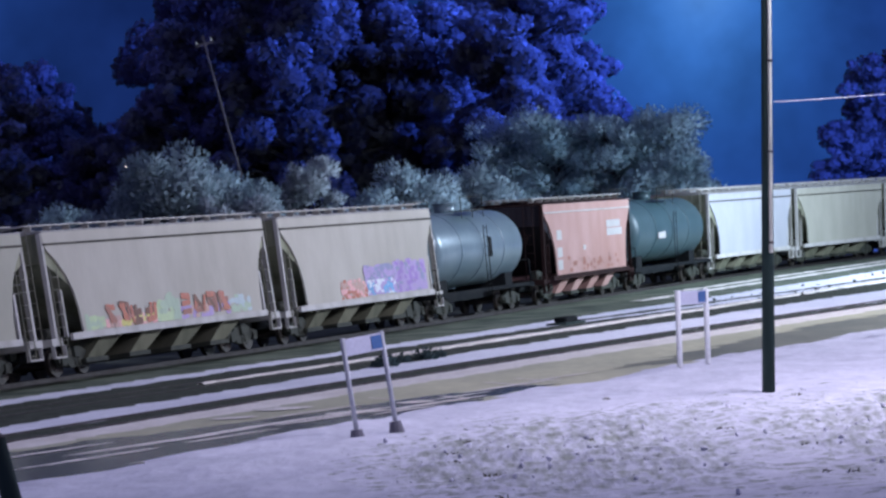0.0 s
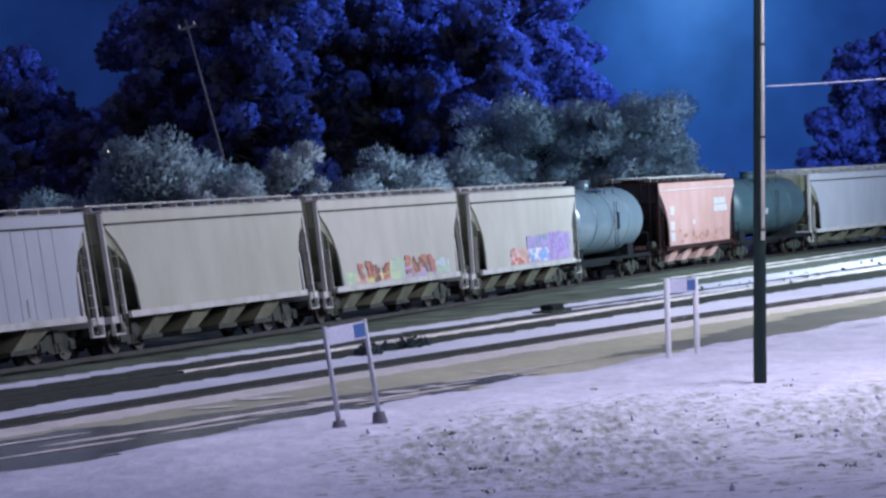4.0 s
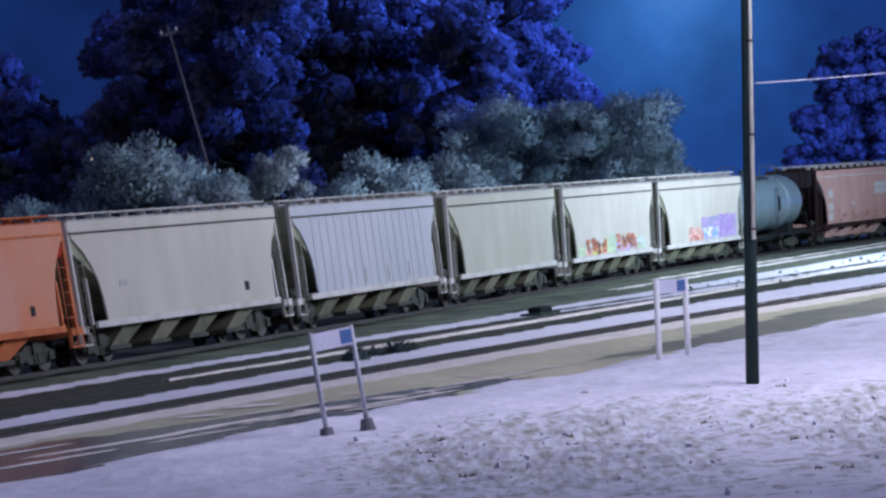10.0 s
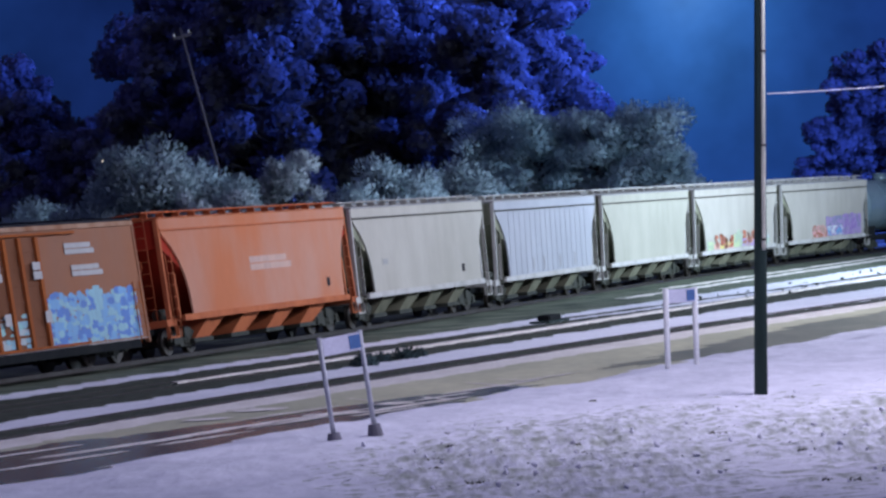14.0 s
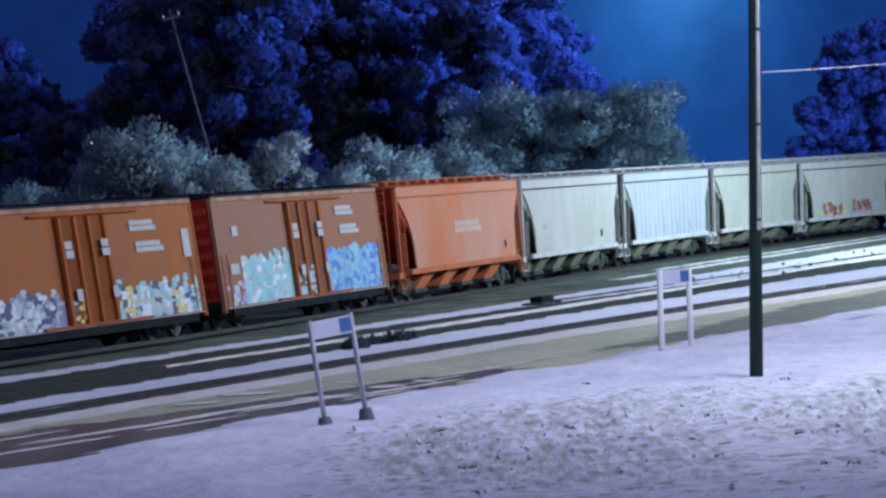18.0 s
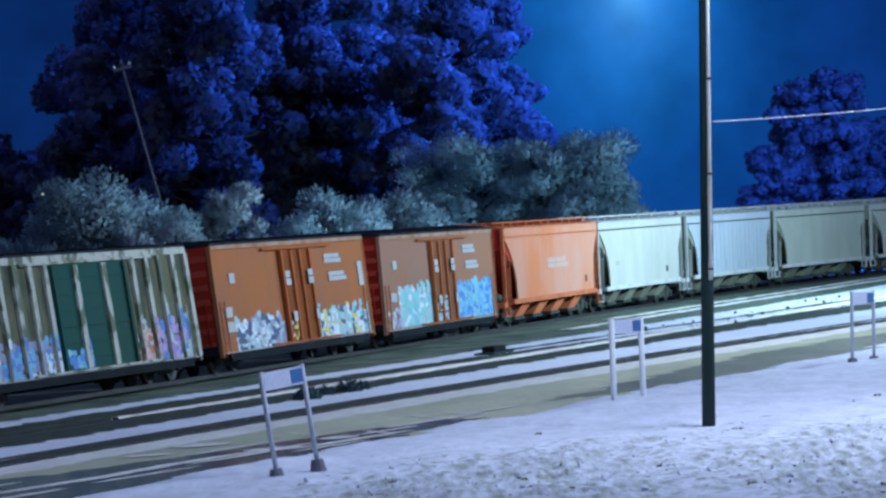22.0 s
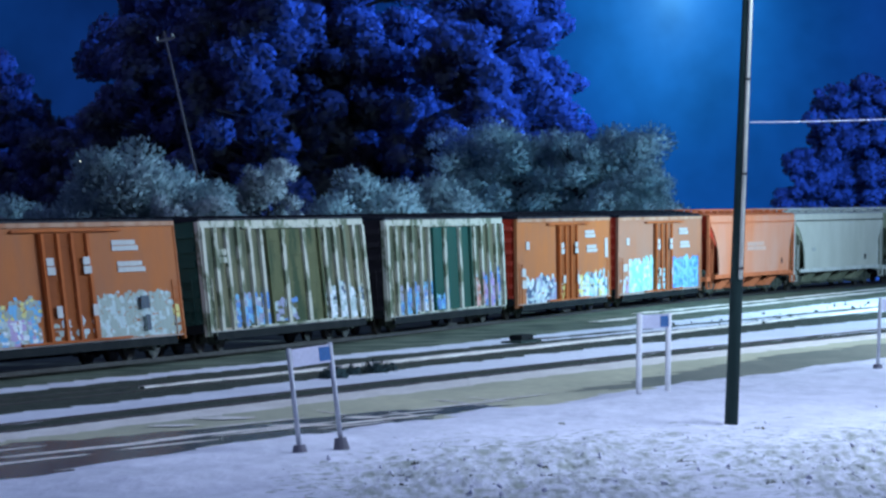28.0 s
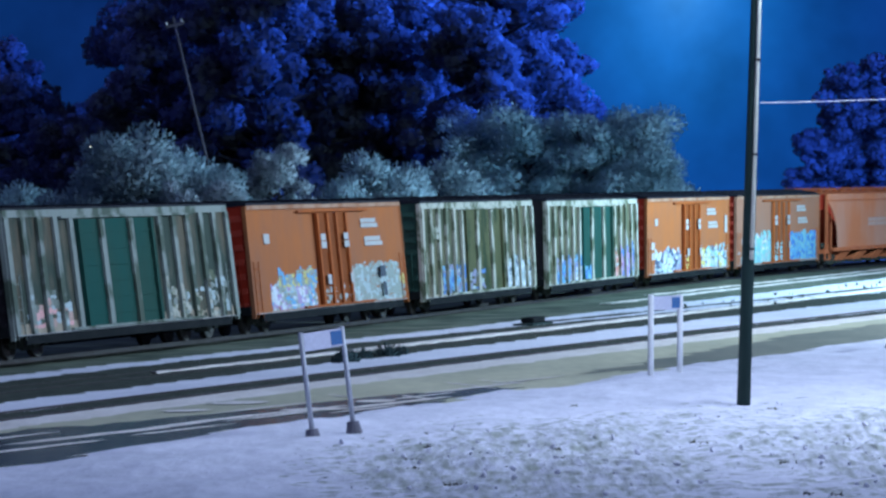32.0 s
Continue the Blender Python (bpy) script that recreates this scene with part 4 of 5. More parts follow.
# ---------------------------------------------------------------- posts, signs and cables
def sign_frame(x, y, dx, dy, lean, label, r=0.05, metal=GALV, feet=True):
    """Two posts with a board between their tops, on concrete feet."""
    ob = tagged(new("sign_frame"), label, "sign", "sign frames beside the road")
    ob.matrix_basis = pose(x, y, 0.0) @ pose(0, 0, 0, 0, lean, 0) @ pose(0, 0, 0, 0, 0, math.degrees(math.atan2(dy, dx)))
    w = math.hypot(dx, dy)
    for px in (0, w):
        bm = bmesh.new()
        rod(bm, (px, 0, 0.1 if feet else -0.1), (px, 0, 2.12), r, None, 10)
        p = part("post", bm, metal, ob)
        if not feet:
            continue
        bm = bmesh.new()
        bmesh.ops.create_cone(bm, cap_ends=True, segments=12, radius1=0.17, radius2=0.12, depth=0.24, matrix=Matrix.Translation((px, 0, 0.12)))
        part("foot", bm, CONC, p, "dark concrete foot")
    bm = bmesh.new()
    box(bm, 0.05, w - 0.05, -0.03, 0.03, 1.74, 2.09)
    board = part("board", bm, PANEL, ob, "pale blank notice board")
    bm = bmesh.new()
    box(bm, w * 0.68, w - 0.06, -0.042, -0.034, 1.78, 2.05)
    part("blue_panel", bm, PANELB, board, "small blue panel")
    return ob


sign_frame(-2.39, 67.1, 0.78, 0.85, -5.5, "two-post steel sign frame with a pale board in the snow")
sign_frame(5.35, 86.0, 0.80, 1.02, 1.5, "two-post white sign frame at the road's edge", 0.075, SIGNWHITE, False)
sign_frame(12.85, 97.6, 0.78, 1.2, 3.0, "two-post grey sign frame in the snow")


def wooden_pole(x, y, high, r, lean_x, label, arm=False, wood=WOODP):
    ob = tagged(new("utility_pole"), label, "pole")
    ob.matrix_basis = pose(x, y, -0.1, 0, lean_x, 0)
    bm = bmesh.new()
    rod(bm, (0, 0, 0), (0, 0, high), r, r * 0.7, 18)
    part("shaft", bm, wood, ob)
    if arm:
        bm = bmesh.new()
        box(bm, -0.45, 0.45, -0.06, 0.06, high - 0.5, high - 0.38)
        a = part("crossarm", bm, wood, ob)
        for px in (-0.38, 0.38):
            bm = bmesh.new()
            rod(bm, (px, 0, high - 0.36), (px, 0, high - 0.2), 0.05, 0.03, 8)
            part("insulator", bm, CONDUIT, a)
    return ob


pole = wooden_pole(6.49, 73.3, 13.0, 0.145, 3.1, "tall dark wooden utility pole with a pale conduit")
bm = bmesh.new()
rod(bm, (0.06, -0.155, 3.3), (0.045, -0.125, 12.8), 0.046, None, 8)
cd = part("conduit", bm, CONDUIT, pole, "pale conduit pipe")
for k in range(5):
    bm = bmesh.new()
    z = 3.5 + 2.0 * k
    box(bm, 0.005, 0.115, -0.20, -0.10, z, z + 0.05)
    part("clamp", bm, STEEL, cd)
wooden_pole(-9.55, 170.0, 14.4, 0.075, -12.0, "leaning thin utility pole with a crossarm behind the train", True, paint("weathered_wood", (0.10, 0.09, 0.11), (0.06, 0.055, 0.065), 0.9, 0, 1.2, 0.7, (1, 1, 0.1), 20, 0.4))


def stout_post(x, y, lean):
    ob = tagged(new("wooden_post"), "stout leaning dark wooden post standing in the snow", "post")
    ob.matrix_basis = pose(x, y, -0.1, 0, lean, 0)
    bm = bmesh.new()
    rod(bm, (0, 0, 0), (0, 0, 1.72), 0.16, 0.145, 16)
    part("shaft", bm, WOODP, ob)
    bm = bmesh.new()
    rod(bm, (0, 0, 1.724), (0, 0, 1.80), 0.155, 0.09, 16)
    part("cap", bm, STEEL, ob, "dull steel cap")


stout_post(-6.84, 48.9, -11.0)


def cable(name, p, q, sag, r, mat, label):
    bm = bmesh.new()
    p, q = Vector(p), Vector(q)
    pts = [p.lerp(q, k / 16) - Vector((0, 0, sag * 4 * (k / 16) * (1 - k / 16))) for k in range(17)]
    for a, b in zip(pts, pts[1:]):
        rod(bm, a, b, r, None, 6)
    return tagged(new(name, data_of(name, bm, mat)), label, "cable")


cable("service_cable", (7.0, 73.2, 6.5), (17.0, 88.0, 7.2), 0.1, 0.014, GALV, "pale service cable strung from the pole")


# ---------------------------------------------------------------- trees
def crown_mesh(name, seed, blobs, leaves, size, mat, plume=False):
    """Many small bent leaf clumps scattered in lumpy clouds round the limbs."""
    rnd = np.random.default_rng(seed)
    verts, normals = [], []
    total = sum(b[3] ** 2 for b in blobs)
    for bx, by, bz, br in blobs:
        n = int(leaves * br ** 2 / total)
        d = rnd.normal(size=(n, 3))
        d /= np.linalg.norm(d, axis=1)[:, None]
        rad = br * (0.3 + 0.95 * rnd.random(n) ** 0.7 if plume else 0.45 + 0.62 * rnd.random(n) ** 0.6)
        c = np.c_[bx + d[:, 0] * rad, by + d[:, 1] * rad, bz + d[:, 2] * rad * 0.8]
        r1, r2, r3 = rnd.normal(size=(n, 3)), rnd.normal(size=(n, 3)), rnd.normal(size=(n, 3))
        if plume:
            u = d + np.array((0, 0, 0.5)) + r1 * 0.45
            v = np.cross(u, d * 0.4 + r2)
        else:
            u = np.cross(d + r1 * 0.7, r2)
            v = np.cross(d + r1 * 0.7, u)
        u = u / np.linalg.norm(u, axis=1)[:, None]
        v = v / np.linalg.norm(v, axis=1)[:, None] * (0.55 if plume else 1.0)
        s = size * (0.5 + rnd.random((n, 1)))
        flip = (np.cross(u, v) * d).sum(1) > 0
        v[flip] *= -1
        up = d + np.array((0, 0, 0.15)) + rnd.normal(size=(n, 3)) * 0.22
        normals.append(np.repeat(up / np.linalg.norm(up, axis=1)[:, None], 4, 0))
        verts.append(np.stack((c - u * s, c + v * s * 0.7, c + u * s, c - v * s * 0.6 + r3 * s * 0.2), 1).reshape(-1, 3))
    verts = np.concatenate(verts)
    k = np.arange(0, len(verts), 4)
    faces = np.stack((k, k + 1, k + 2, k, k + 2, k + 3), 1).reshape(-1, 3).tolist()
    verts = verts.tolist()
    me = bpy.data.meshes.new(name)
    me.from_pydata(verts, [], faces)
    me.polygons.foreach_set("use_smooth", [True] * len(faces))
    me.normals_split_custom_set_from_vertices(np.concatenate(normals).tolist())
    me.materials.append(mat)
    return me


def limbs_mesh(name, high, blobs, r, mat):
    bm = bmesh.new()
    top = Vector((0, 0, high))
    for k in range(5):
        a, b = k / 5, (k + 1) / 5
        rod(bm, (0.15 * math.sin(3 * a), 0, high * a), (0.15 * math.sin(3 * b), 0, high * b), r * (1 - 0.75 * a), r * (1 - 0.75 * b), 8)
    for bx, by, bz, br in blobs:
        z = min(high * 0.9, max(high * 0.25, bz - br * 0.9))
        rod(bm, (0, 0, z), (bx * 0.8, by * 0.8, bz), r * 0.35, r * 0.1, 6)
        for k in range(4):
            a = 1.57 * k + bx
            rod(bm, (bx * 0.6, by * 0.6, (z + bz) / 2), (bx + br * 0.7 * math.cos(a), by + br * 0.7 * math.sin(a), bz + br * 0.5), r * 0.12, r * 0.03, 5)
    return data_of(name, bm, mat)


def tree_kind(seed, high, wide, leaves, size, mat, low=0.3, count=12, plume=False):
    rnd = random.Random(seed)
    blobs = []
    for k in range(count):
        f = rnd.uniform(low, 1.0)
        spread = wide * (1.05 - 0.75 * abs(f - 0.5) * 1.4)
        a = rnd.uniform(0, 6.283)
        q = spread * math.sqrt(rnd.random())
        blobs.append((q * math.cos(a), q * math.sin(a), high * f, wide * (rnd.uniform(0.10, 0.30) if count > 100 else rnd.uniform(0.16, 0.42) if count > 30 else rnd.uniform(0.28, 0.5))))
    return limbs_mesh("trunk", high * 0.92, blobs, 0.022 * high, BARK), crown_mesh("crown", seed, blobs, leaves, size, mat, plume)


def plant(kind, name, x, y, turn, scale, label, category, group):
    ob = tagged(new(name), label, category, group)
    ob.matrix_basis = pose(x, y, -0.05, 0, 0, turn) @ Matrix.Diagonal((scale, scale, scale, 1))
    share("trunk", kind[0], ob)
    share("crown", kind[1], ob)
    return ob


rnd = random.Random(17)
HIGH = [18 + 1.4 * k for k in range(5)]
FOREST = [tree_kind(40 + k, HIGH[k], 5.4, 24000, 0.25, LEAF, 0.04, 120) for k in range(5)]
for k in range(66):
    y = rnd.uniform(244, 272) if k % 2 else rnd.uniform(280, 345)
    f = (k + rnd.random()) / 66
    az = -0.165 + 0.33 * f
    if 0.046 < az < 0.108:
        continue
    size = rnd.uniform(0.8, 1.15) * 1.02
    if az < -0.083:
        # the wood falls away in a slope here
        size = (min(0.052, 0.0484 - 0.71 * (az + 0.127)) * y + 4.2) / (HIGH[k % 5] + 1) * rnd.uniform(0.9, 1.04)
    elif az > 0.034:
        y += 120
        size *= 0.4 if az < 0.098 else rnd.uniform(0.5, 0.8)
    plant(FOREST[k % 5], "tree", az * y, y, rnd.uniform(0, 360), size, "dark leafy tree in the night wood behind the yard", "tree", "night wood")
FROSTB = paint("heavy_frost", (0.52, 0.67, 0.75), (0.22, 0.35, 0.43), 0.9, 0, 0.3, 0.85, (1, 1, 1), 2.0, 0.0, 0.1, 0.2, thin=0.4)
FROSTED = [tree_kind(60 + k, 8.6, 2.7, 30000, 0.105, FROSTB, 0.1, 60, True) for k in range(3)]
SNOWY = [tree_kind(70 + k, 6.0, 1.7, 13000, 0.10, PALE, 0.1, 36, True) for k in range(2)]
SHRUB = [tree_kind(80 + k, 5.6, 2.2, 18000, 0.10, FROST, 0.08, 46, True) for k in range(2)]
for x, y, s, k in ((2.2, 208, 1.08, 0), (4.2, 212, 1.10, 1), (5.8, 206, 1.12, 1), (7.4, 208, 1.06, 2), (9.2, 204, 1.02, 2), (10.8, 206, 1.08, 0), (12.3, 203, 1.06, 1), (13.2, 201, 0.8, 2)):
    plant(FROSTED[k], "frosted_tree", x, y, 77 * x, s, "frosted bushy tree lit by yard lamps", "tree", "frosted trees")
for x, y, s, k in ((-15.8, 152, 1.1, 0), (-13.2, 150, 1.32, 1), (-11.2, 151, 1.22, 0), (-9.6, 150, 1.02, 1), (-18.5, 156, 0.95, 1), (-20.5, 158, 0.8, 0), (-3.3, 172, 1.2, 0), (-1.6, 174, 1.05, 1), (0.3, 178, 1.15, 0)):
    plant(SHRUB[k], "shrub", x, y, 91 * x, s, "frosted leafless shrub behind the track", "shrub", "shrubs")
for x, y, s, k in ((-7.2, 160, 1.15, 0), (-5.9, 154, 0.82, 1), (-8.3, 155, 0.75, 0), (-19.6, 150, 0.80, 1), (-17.9, 151, 0.76, 0), (-10.4, 148, 0.95, 1), (-9.2, 149, 0.88, 0)):
    plant(SNOWY[k], "snowy_shrub", x, y, 51 * x, s, "pale snow-laden shrub behind the track", "shrub", "shrubs")


# ---------------------------------------------------------------- things on the ground
def litter(name, count, mat, label, category, seed):
    """Flattened stalks and broken crust lying in the trodden belt."""
    r = np.random.default_rng(seed)
    verts, faces = [], []
    while len(faces) < count:
        x, y = r.uniform(-6, 22), r.uniform(46, 96)
        if x < bank_x(y) + 0.5 or r.random() > trodden(x, y):
            continue
        z = bank_height(x, y) + 0.015
        a, l, w, up = r.uniform(0, 6.283), r.uniform(0.03, 0.10), r.uniform(0.01, 0.03), r.uniform(0.0, 0.025)
        ux, uy = math.cos(a), math.sin(a)
        q = len(verts)
        verts += [(x - ux * l - uy * w, y - uy * l + ux * w, z), (x - ux * l + uy * w, y - uy * l - ux * w, z), (x + ux * l + uy * w, y + uy * l - ux * w, z + up), (x + ux * l - uy * w, y + uy * l + ux * w, z + up)]
        faces.append((q, q + 1, q + 2, q + 3))
    me = bpy.data.meshes.new(name)
    me.from_pydata(verts, [], faces)
    me.materials.append(mat)
    return tagged(new(name, me), label, category, "", "stuff")


rg = random.Random(9)
SPOTS = []
while len(SPOTS) < 420:
    x, y = rg.uniform(-4, 16), rg.uniform(46, 84)
    if x > bank_x(y) + 0.8 and rg.random() < trodden(x, y):
        SPOTS.append((x, y))
litter("trampled_weeds", 2600, WEED, "flattened dead weeds in trodden snow", "weeds", 3)


def clods(name, spots, size, mat, label, category, seed):
    """Broken lumps, each an uneven little solid."""
    r = random.Random(seed)
    bm = bmesh.new()
    for x, y in spots:
        s = size * r.uniform(0.4, 1.3)
        m = pose(x, y, s * 0.25 + (bank_height(x, y) if mat is BANK else 0.0), r.uniform(0, 90), r.uniform(0, 90), r.uniform(0, 90)) @ Matrix.Diagonal((s, s * r.uniform(0.6, 1.2), s * r.uniform(0.4, 0.8), 1))
        got = bmesh.ops.create_icosphere(bm, subdivisions=1, radius=0.6, matrix=m)
        for v in got["verts"]:
            v.co += Vector((r.uniform(-1, 1), r.uniform(-1, 1), r.uniform(-1, 1))) * s * 0.12
    return tagged(new(name, data_of(name, bm, mat)), label, category, "", "stuff")


def tufts(name, count, mat, label, category, seed):
    """Bent blades of dead grass in small clumps that stand out of the snow."""
    r = random.Random(seed)
    verts, faces = [], []
    for x, y in [(a + r.gauss(0, 0.5), b + r.gauss(0, 1.0)) for a, b in r.sample(SPOTS, count)]:
        z = bank_height(x, y) - 0.01
        for k in range(9):
            a, h, w = r.uniform(0, 6.283), r.uniform(0.03, 0.075), r.uniform(0.015, 0.03)
            px, py = x + r.gauss(0, 0.07), y + r.gauss(0, 0.09)
            q = len(verts)
            verts += [(px - w, py, z), (px + w, py, z), (px + 0.6 * h * math.cos(a), py + 0.6 * h * math.sin(a), z + h)]
            faces.append((q, q + 1, q + 2))
    me = bpy.data.meshes.new(name)
    me.from_pydata(verts, [], faces)
    me.materials.append(mat)
    return tagged(new(name, me), label, category, "", "stuff")


GRASS = paint("dead_grass", (0.26, 0.25, 0.17), (0.15, 0.15, 0.11), 0.95, 0, 1, 0.6)
tufts("dead_grass", 45, GRASS, "tufts of dead grass in trodden snow", "grass", 21)
LUMPS = [(x + rg.uniform(-0.6, 0.6), y + rg.uniform(-0.8, 0.8)) for x, y in SPOTS[::2]]
strip("snow_line", lambda y: 5.3 + 0.40 * (y - 143), lambda y: 6.2 + 0.40 * (y - 143), 147, 228, 0.6, 0.03, ROADSNOW, "thin ragged line of snow beside the main track", 0.22, seed=15)
strip("snow_line", lambda y: 3.6 + 0.40 * (y - 143), lambda y: 4.3 + 0.40 * (y - 143), 158, 228, 0.6, 0.03, ROADSNOW, "thin ragged line of snow beside the main track", 0.3, seed=16)
strip("track_scrape", lambda y: (bed1_x(y) + bed2_left_x(y)) / 2 + 0.1, lambda y: (bed1_x(y) + bed2_left_x(y)) / 2 + 0.65, 126, 215, 0.9, 0.02, SIDING, "thin dark bare line in the snow between the tracks", 0.25, seed=12)
clods("snow_clods", LUMPS, 0.09, BANK, "broken clods of trodden snow", "snow", 4)
RUBBLE = []
for k in range(70):
    y = rg.uniform(140, 205)
    RUBBLE.append((mid_x(y) + rg.choice((-3.2, -1.5, 0.8)) + rg.gauss(0, 0.4), y))
clods("rubble", RUBBLE, 0.15, SIDING, "dark ballast lumps scattered beside the siding", "rubble", 6)


def patches(name, spots, mat, z, label, category, group, k=0.62):
    """Thin ragged patches lying along the road."""
    for x, y, w, l in spots:
        bm = bmesh.new()
        z += 0.0007
        n = 40
        ring = []
        for i in range(n):
            a = 6.2832 * i / n
            q = 0.66 + 0.34 * rg.random()
            px, py = w * q * math.cos(a), l * q * math.sin(a)
            ring.append(bm.verts.new((x + px + k * py, y + py, z)))
        c = bm.verts.new((x, y, z + 0.008))
        for i in range(n):
            bm.faces.new((ring[i], ring[(i + 1) % n], c))
        tagged(new(name, data_of(name, bm, mat)), label, category, group)


patches("wet_patch", [(-3.5, 75.7, 2.5, 5.5), (-0.8, 80.2, 1.6, 4.5), (-7.0, 70.7, 2.9, 6.0), (-10.6, 66.0, 2.7, 6.0), (-8.4, 67.2, 3.2, 7.0), (-5.2, 73.2, 2.2, 5.0), (-7.4, 65.5, 2.6, 8.0), (-4.9, 70.5, 1.6, 6.0)], WET, 0.021, "dark wet patch of bare asphalt on the road", "wet patch", "wet patches on the road")
patches("damp_patch", [(6.4, 93.4, 1.2, 4.2), (8.5, 97.6, 1.8, 5.5), (10.5, 102.4, 2.1, 6.5), (12.4, 107.2, 2.2, 6.5), (14.4, 112.0, 2.2, 6.5), (16.8, 117.4, 2.0, 6.0)], DAMP, 0.0215, "damp grey-green stretch of the access road", "wet patch", "wet patches on the road")
patches("snow_patch", [(-1.9, 73.5, 0.35, 3.2), (-3.2, 72.0, 0.3, 2.6), (-1.0, 78.5, 0.3, 2.6), (-4.4, 74.5, 0.3, 3.0), (-6.6, 70.5, 0.35, 3.2), (0.9, 84.0, 0.22, 2.4), (-5.6, 66.0, 0.3, 2.0), (-2.6, 77.0, 0.18, 1.6), (-3.8, 78.0, 0.2, 2.2), (-0.3, 81.0, 0.16, 1.5), (-5.2, 71.0, 0.2, 1.8), (-7.8, 66.5, 0.25, 2.4), (-2.2, 70.0, 0.2, 1.3), (2.4, 87.0, 0.15, 1.7), (-8.8, 69.5, 0.22, 2.0), (-3.3, 75.2, 0.24, 2.2), (-1.6, 76.4, 0.2, 1.6)], ROADSNOW, 0.032, "ragged strip of old snow on the wet road", "snow", "snow patches on the road")


patches("snow_streak", [(0.8, 85.3, 0.10, 2.0), (-0.5, 80.7, 0.10, 1.0), (1.4, 86.8, 0.07, 1.0), (2.0, 85.6, 0.06, 0.8), (-2.2, 81.6, 0.08, 1.2)], ROADSNOW, 0.034, "thin streak of snow across the access road", "snow", "snow patches on the road", -0.37)
patches("snow_patch", [(-1.4, 79.4, 0.55, 0.6), (-2.7, 76.8, 0.80, 0.6), (-4.6, 80.0, 0.8, 0.7), (-5.6, 77.4, 0.7, 0.5)], ROADSNOW, 0.040, "ragged patch of old snow on the wet road", "snow", "snow patches on the road", 0.0)


def switch_stand(x, y):
    ob = tagged(new("switch_machine"), "low dark switch machine capped with snow beside the siding", "switch machine")
    ob.matrix_basis = pose(x, y, 0, 0, 0, -20) @ Matrix.Diagonal((0.7, 0.9, 0.6, 1))
    bm = bmesh.new()
    box(bm, -0.55, 0.55, -1.3, 1.3, 0.0, 0.12)
    part("sleeper_base", bm, WOODP, ob)
    bm = bmesh.new()
    box(bm, -0.35, 0.35, -0.8, 0.8, 0.124, 0.46)
    bmesh.ops.bevel(bm, geom=bm.edges[:], offset=0.06, segments=2, affect="EDGES")
    part("housing", bm, BLACK, ob)
    bm = bmesh.new()
    rod(bm, (0.4, 0, 0.2), (1.5, 0.1, 0.2), 0.03, None, 8)
    part("throw_rod", bm, STEEL, ob)


switch_stand(3.6, 125.5)
BRUSH = paint("dark_brush", (0.05, 0.085, 0.085), (0.03, 0.05, 0.06), 0.95, 0, 2, 0.6)
heap = crown_mesh("brush_heap", 8, [(0.32 * k + 0.3 * math.sin(5 * k), 1.0 * k, 0.0, 0.34 + 0.12 * math.sin(3 * k)) for k in range(5)], 3000, 0.055, BRUSH, True)
tagged(new("brush", heap), "low heap of dark brush on the siding", "brush").matrix_basis = pose(-2.6, 99.5, 0)
lamp = tagged(new("distant_lamp"), "tiny distant lamp glowing on a post", "lamp")
lamp.matrix_basis = pose(-22.1, 224, 0)
part("post", made(rod, (0, 0, 0), (0, 0, 8.5), 0.06), BLACK, lamp)
bm = bmesh.new()
bmesh.ops.create_uvsphere(bm, u_segments=12, v_segments=8, radius=0.11, matrix=Matrix.Translation((0, 0, 8.6)))
part("bulb", bm, glow("warm_bulb", (1.0, 0.8, 0.6), 3.0), lamp, "glowing warm bulb")


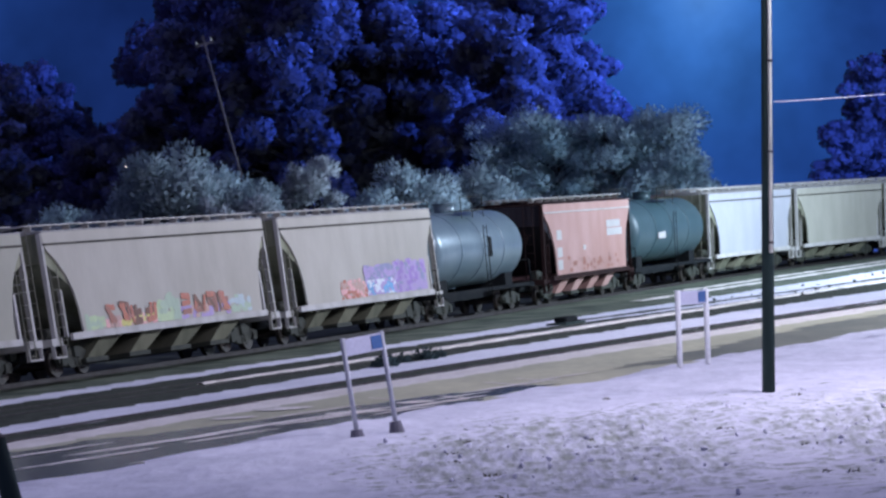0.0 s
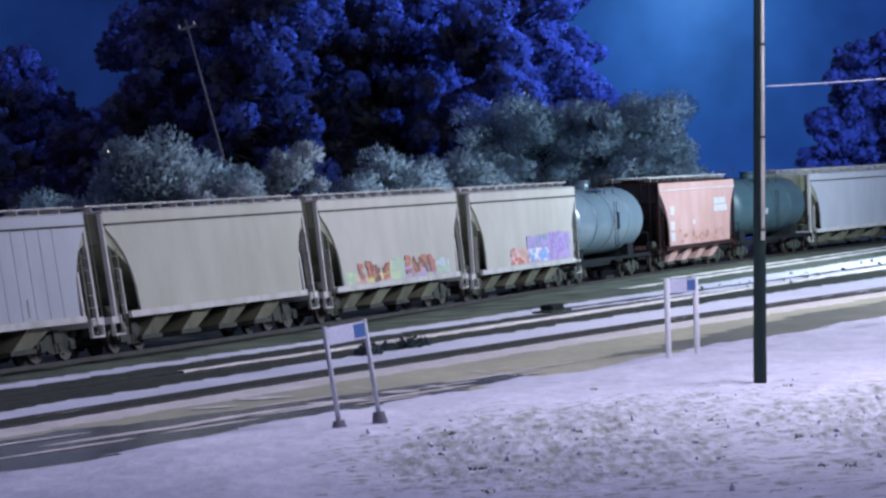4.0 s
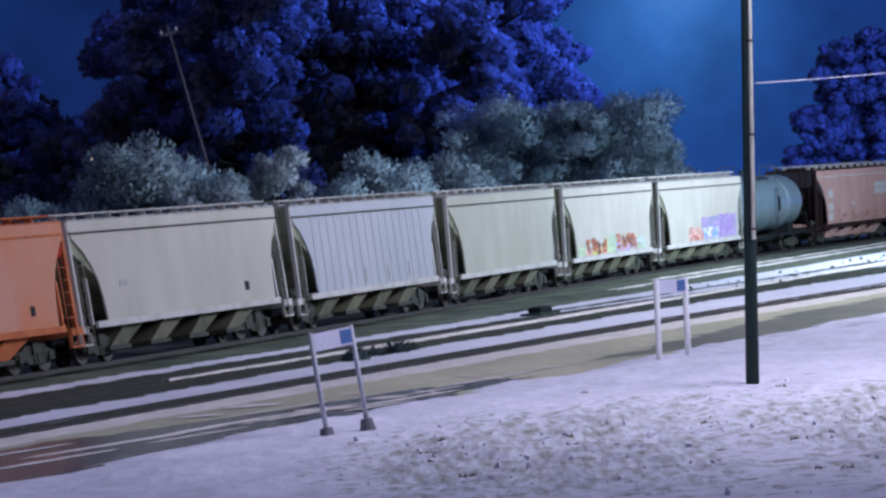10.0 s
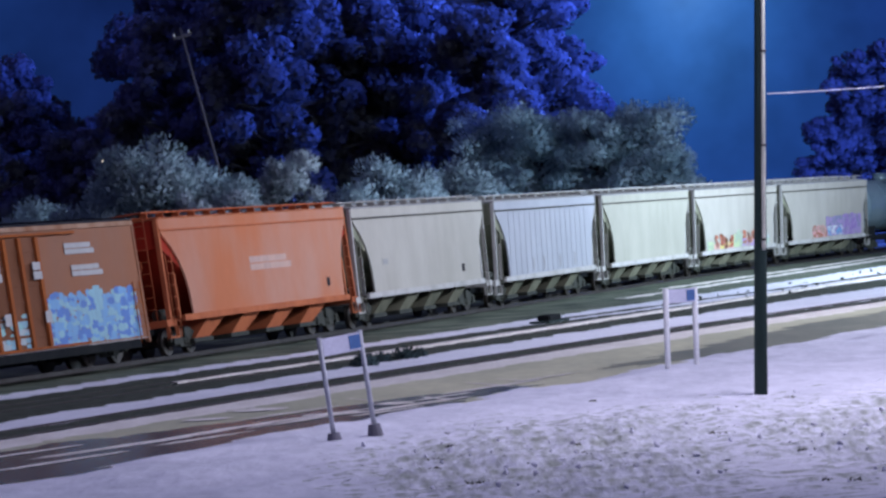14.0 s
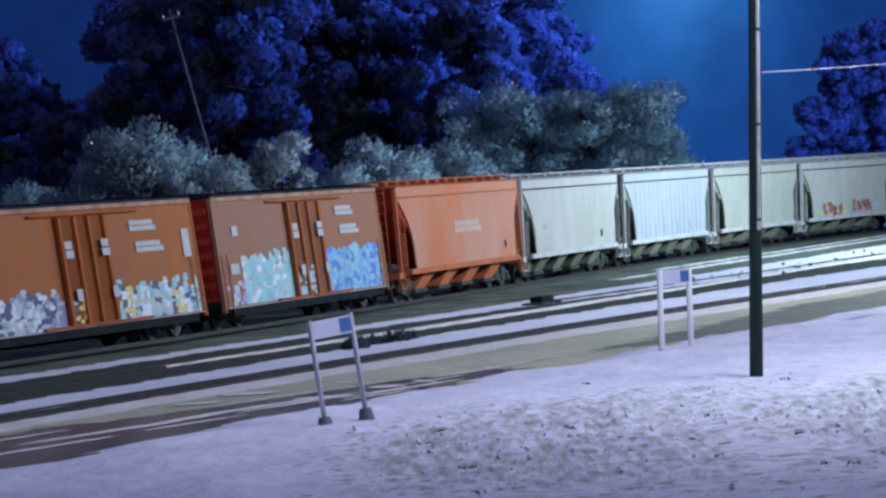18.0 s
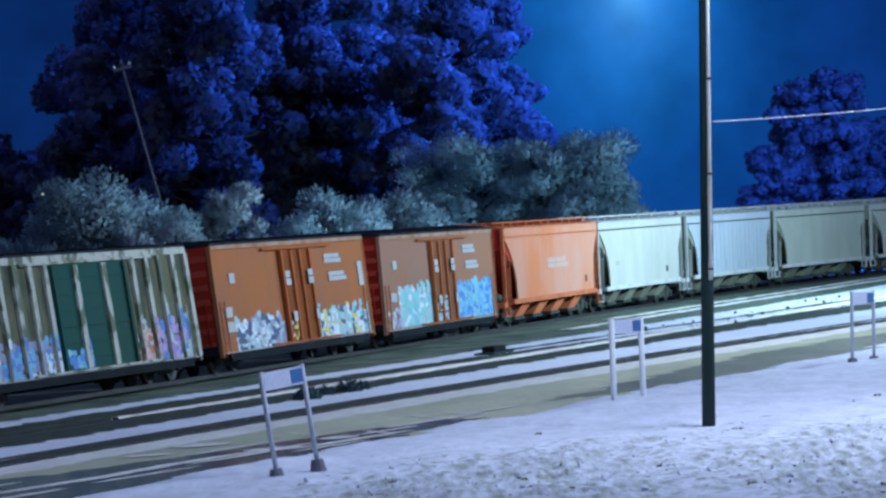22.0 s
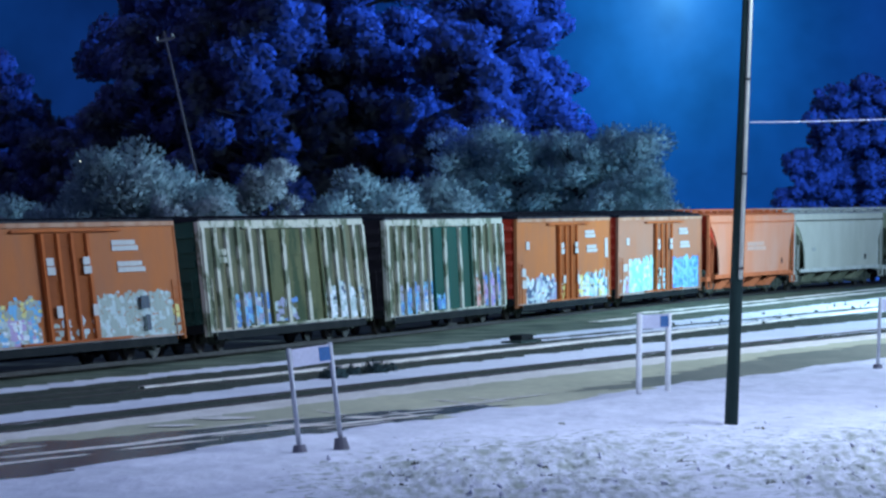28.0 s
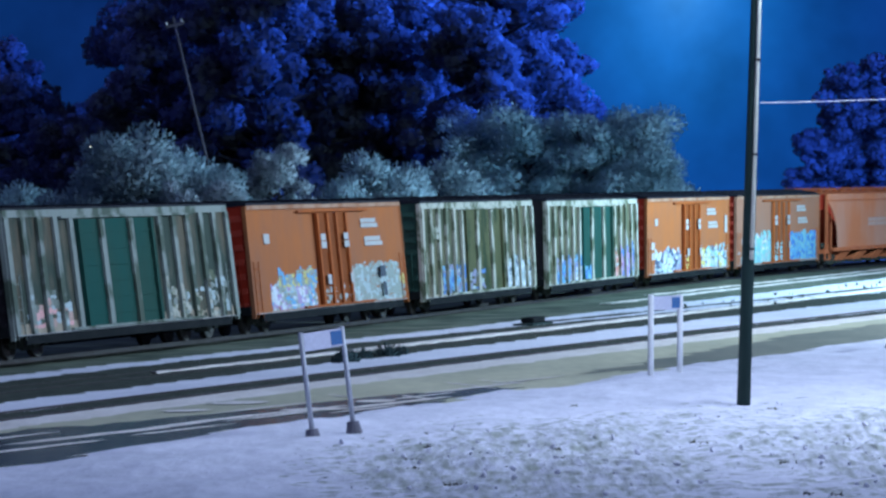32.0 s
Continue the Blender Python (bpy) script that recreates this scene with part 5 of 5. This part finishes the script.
# ---------------------------------------------------------------- distance
def backdrop():
    bm = bmesh.new()
    n = 24
    prev = None
    for k in range(n + 1):
        a = radians(-40 + 80 * k / n)
        x, y = 620 * math.sin(a), 620 * math.cos(a)
        row = [bm.verts.new((x, y, z)) for z in (-4, 30, 70, 160)]
        if prev:
            for i in range(3):
                bm.faces.new((prev[i], prev[i + 1], row[i + 1], row[i]))
        prev = row
    m = bpy.data.materials.new("night_haze")
    m.use_nodes = True
    t = m.node_tree
    t.nodes.remove(t.nodes["Principled BSDF"])
    em = t.nodes.new("ShaderNodeEmission")
    co = t.nodes.new("ShaderNodeTexCoord")

    def halo(centre, squeeze, reach, stops):
        """A halo of lamplit haze round a point of the sky."""
        off = t.nodes.new("ShaderNodeVectorMath")
        off.operation, off.inputs[1].default_value = "SUBTRACT", centre
        t.links.new(co.outputs["Object"], off.inputs[0])
        sq = t.nodes.new("ShaderNodeVectorMath")
        sq.operation, sq.inputs[1].default_value = "MULTIPLY", squeeze
        t.links.new(off.outputs[0], sq.inputs[0])
        ln = t.nodes.new("ShaderNodeVectorMath")
        ln.operation = "LENGTH"
        t.links.new(sq.outputs[0], ln.inputs[0])
        div = t.nodes.new("ShaderNodeMath")
        div.operation, div.inputs[1].default_value = "DIVIDE", reach
        t.links.new(ln.outputs["Value"], div.inputs[0])
        ramp = t.nodes.new("ShaderNodeValToRGB")
        ramp.color_ramp.interpolation = "B_SPLINE"
        e = ramp.color_ramp.elements
        while len(e) < len(stops):
            e.new(0.5)
        for k, (at, c) in enumerate(stops):
            e[k].position, e[k].color = at, (*c, 1)
        t.links.new(div.outputs[0], ramp.inputs["Fac"])
        return ramp.outputs["Color"]

    right = halo((46, 618, 46), (1.25, 0, 0.85), 100, ((0.0, (0.16, 0.42, 0.92)), (0.06, (0.065, 0.23, 0.70)), (0.14, (0.030, 0.135, 0.46)), (0.27, (0.016, 0.073, 0.31)), (0.48, (0.010, 0.037, 0.21)), (1.0, (0.005, 0.013, 0.075))))
    left = halo((-82, 618, 46), (1, 0, 1), 38, ((0.0, (0.004, 0.020, 0.085)), (0.35, (0.002, 0.010, 0.042)), (1.0, (0, 0, 0))))
    both = t.nodes.new("ShaderNodeVectorMath")
    t.links.new(right, both.inputs[0])
    t.links.new(left, both.inputs[1])
    nz = t.nodes.new("ShaderNodeTexNoise")
    nz.inputs["Scale"].default_value, nz.inputs["Detail"].default_value = 0.05, 4
    t.links.new(co.outputs["Object"], nz.inputs["Vector"])
    blot = t.nodes.new("ShaderNodeMapRange")
    blot.inputs["From Min"].default_value, blot.inputs["From Max"].default_value = 0.3, 0.7
    blot.inputs["To Min"].default_value, blot.inputs["To Max"].default_value = 0.65, 1.2
    t.links.new(nz.outputs["Fac"], blot.inputs["Value"])
    t.links.new(blot.outputs[0], em.inputs["Strength"])
    t.links.new(both.outputs[0], em.inputs["Color"])
    t.links.new(em.outputs[0], t.nodes["Material Output"].inputs["Surface"])
    tagged(new("backdrop", data_of("backdrop", bm, m)), "hazy deep blue night sky", "sky", "", "structure")


backdrop()


# ---------------------------------------------------------------- what moves
# seconds and metres along the track of the train's origin
RUN = (-96.64, -85.66, -74.65, -63.70, -52.87, -42.0, -31.06, -20.25, -9.25, 1.81, 12.39, 22.82, 33.32, 43.95, 54.10, 64.15, 74.46)


def run(t):
    k = min(max(int(t / 2), 0), len(RUN) - 2)
    p = [RUN[0] * 2 - RUN[1], *RUN, RUN[-1] * 2 - RUN[-2]]
    a, b, c, d = p[k:k + 4]
    u = t / 2 - k
    return 0.5 * (2 * b + (c - a) * u + (2 * a - 5 * b + 4 * c - d) * u * u + (3 * b - a - 3 * c + d) * u ** 3)


def car_pose(s, half=6.0):
    a, b = track_point(s - half), track_point(s + half)
    m = (a + b) / 2
    d = b - a
    return pose(m.x, m.y, RAIL_TOP, 0, 0, math.degrees(math.atan2(d.y, d.x))) @ pose(0, 0, 0, -cant(s), 0, 0)


# seconds, stops, kelvin, tint: the picture dims a little, then turns colder on the way
TINT = ((0, 0.17, 6500, 10), (5, 0.11, 6500, 10), (9, 0.0, 6500, 10), (12, 0.0, 6500, 10), (17, 0.0, 6250, 5), (22, 0.02, 5450, -11), (27, 0.14, 5450, -11), (32, 0.17, 5450, -11))


def motions():
    walk(cam, [(t, view_pose(*v)) for t, *v in VIEW], TINT)
    for car, at in TRAIN:
        walk(car, [(t, car_pose(run(t) + at)) for t in range(33)])
    turns = []
    t = 0.0
    while t < 32.0001:
        turns.append((t, math.degrees((run(t) - RUN[0]) / 0.42)))
        t += 0.1
    for w in TURNING:
        x, y, z = w.location
        walk(w, [(t, pose(x, y, z, 0, a % 360, 0)) for t, a in turns])


motions()
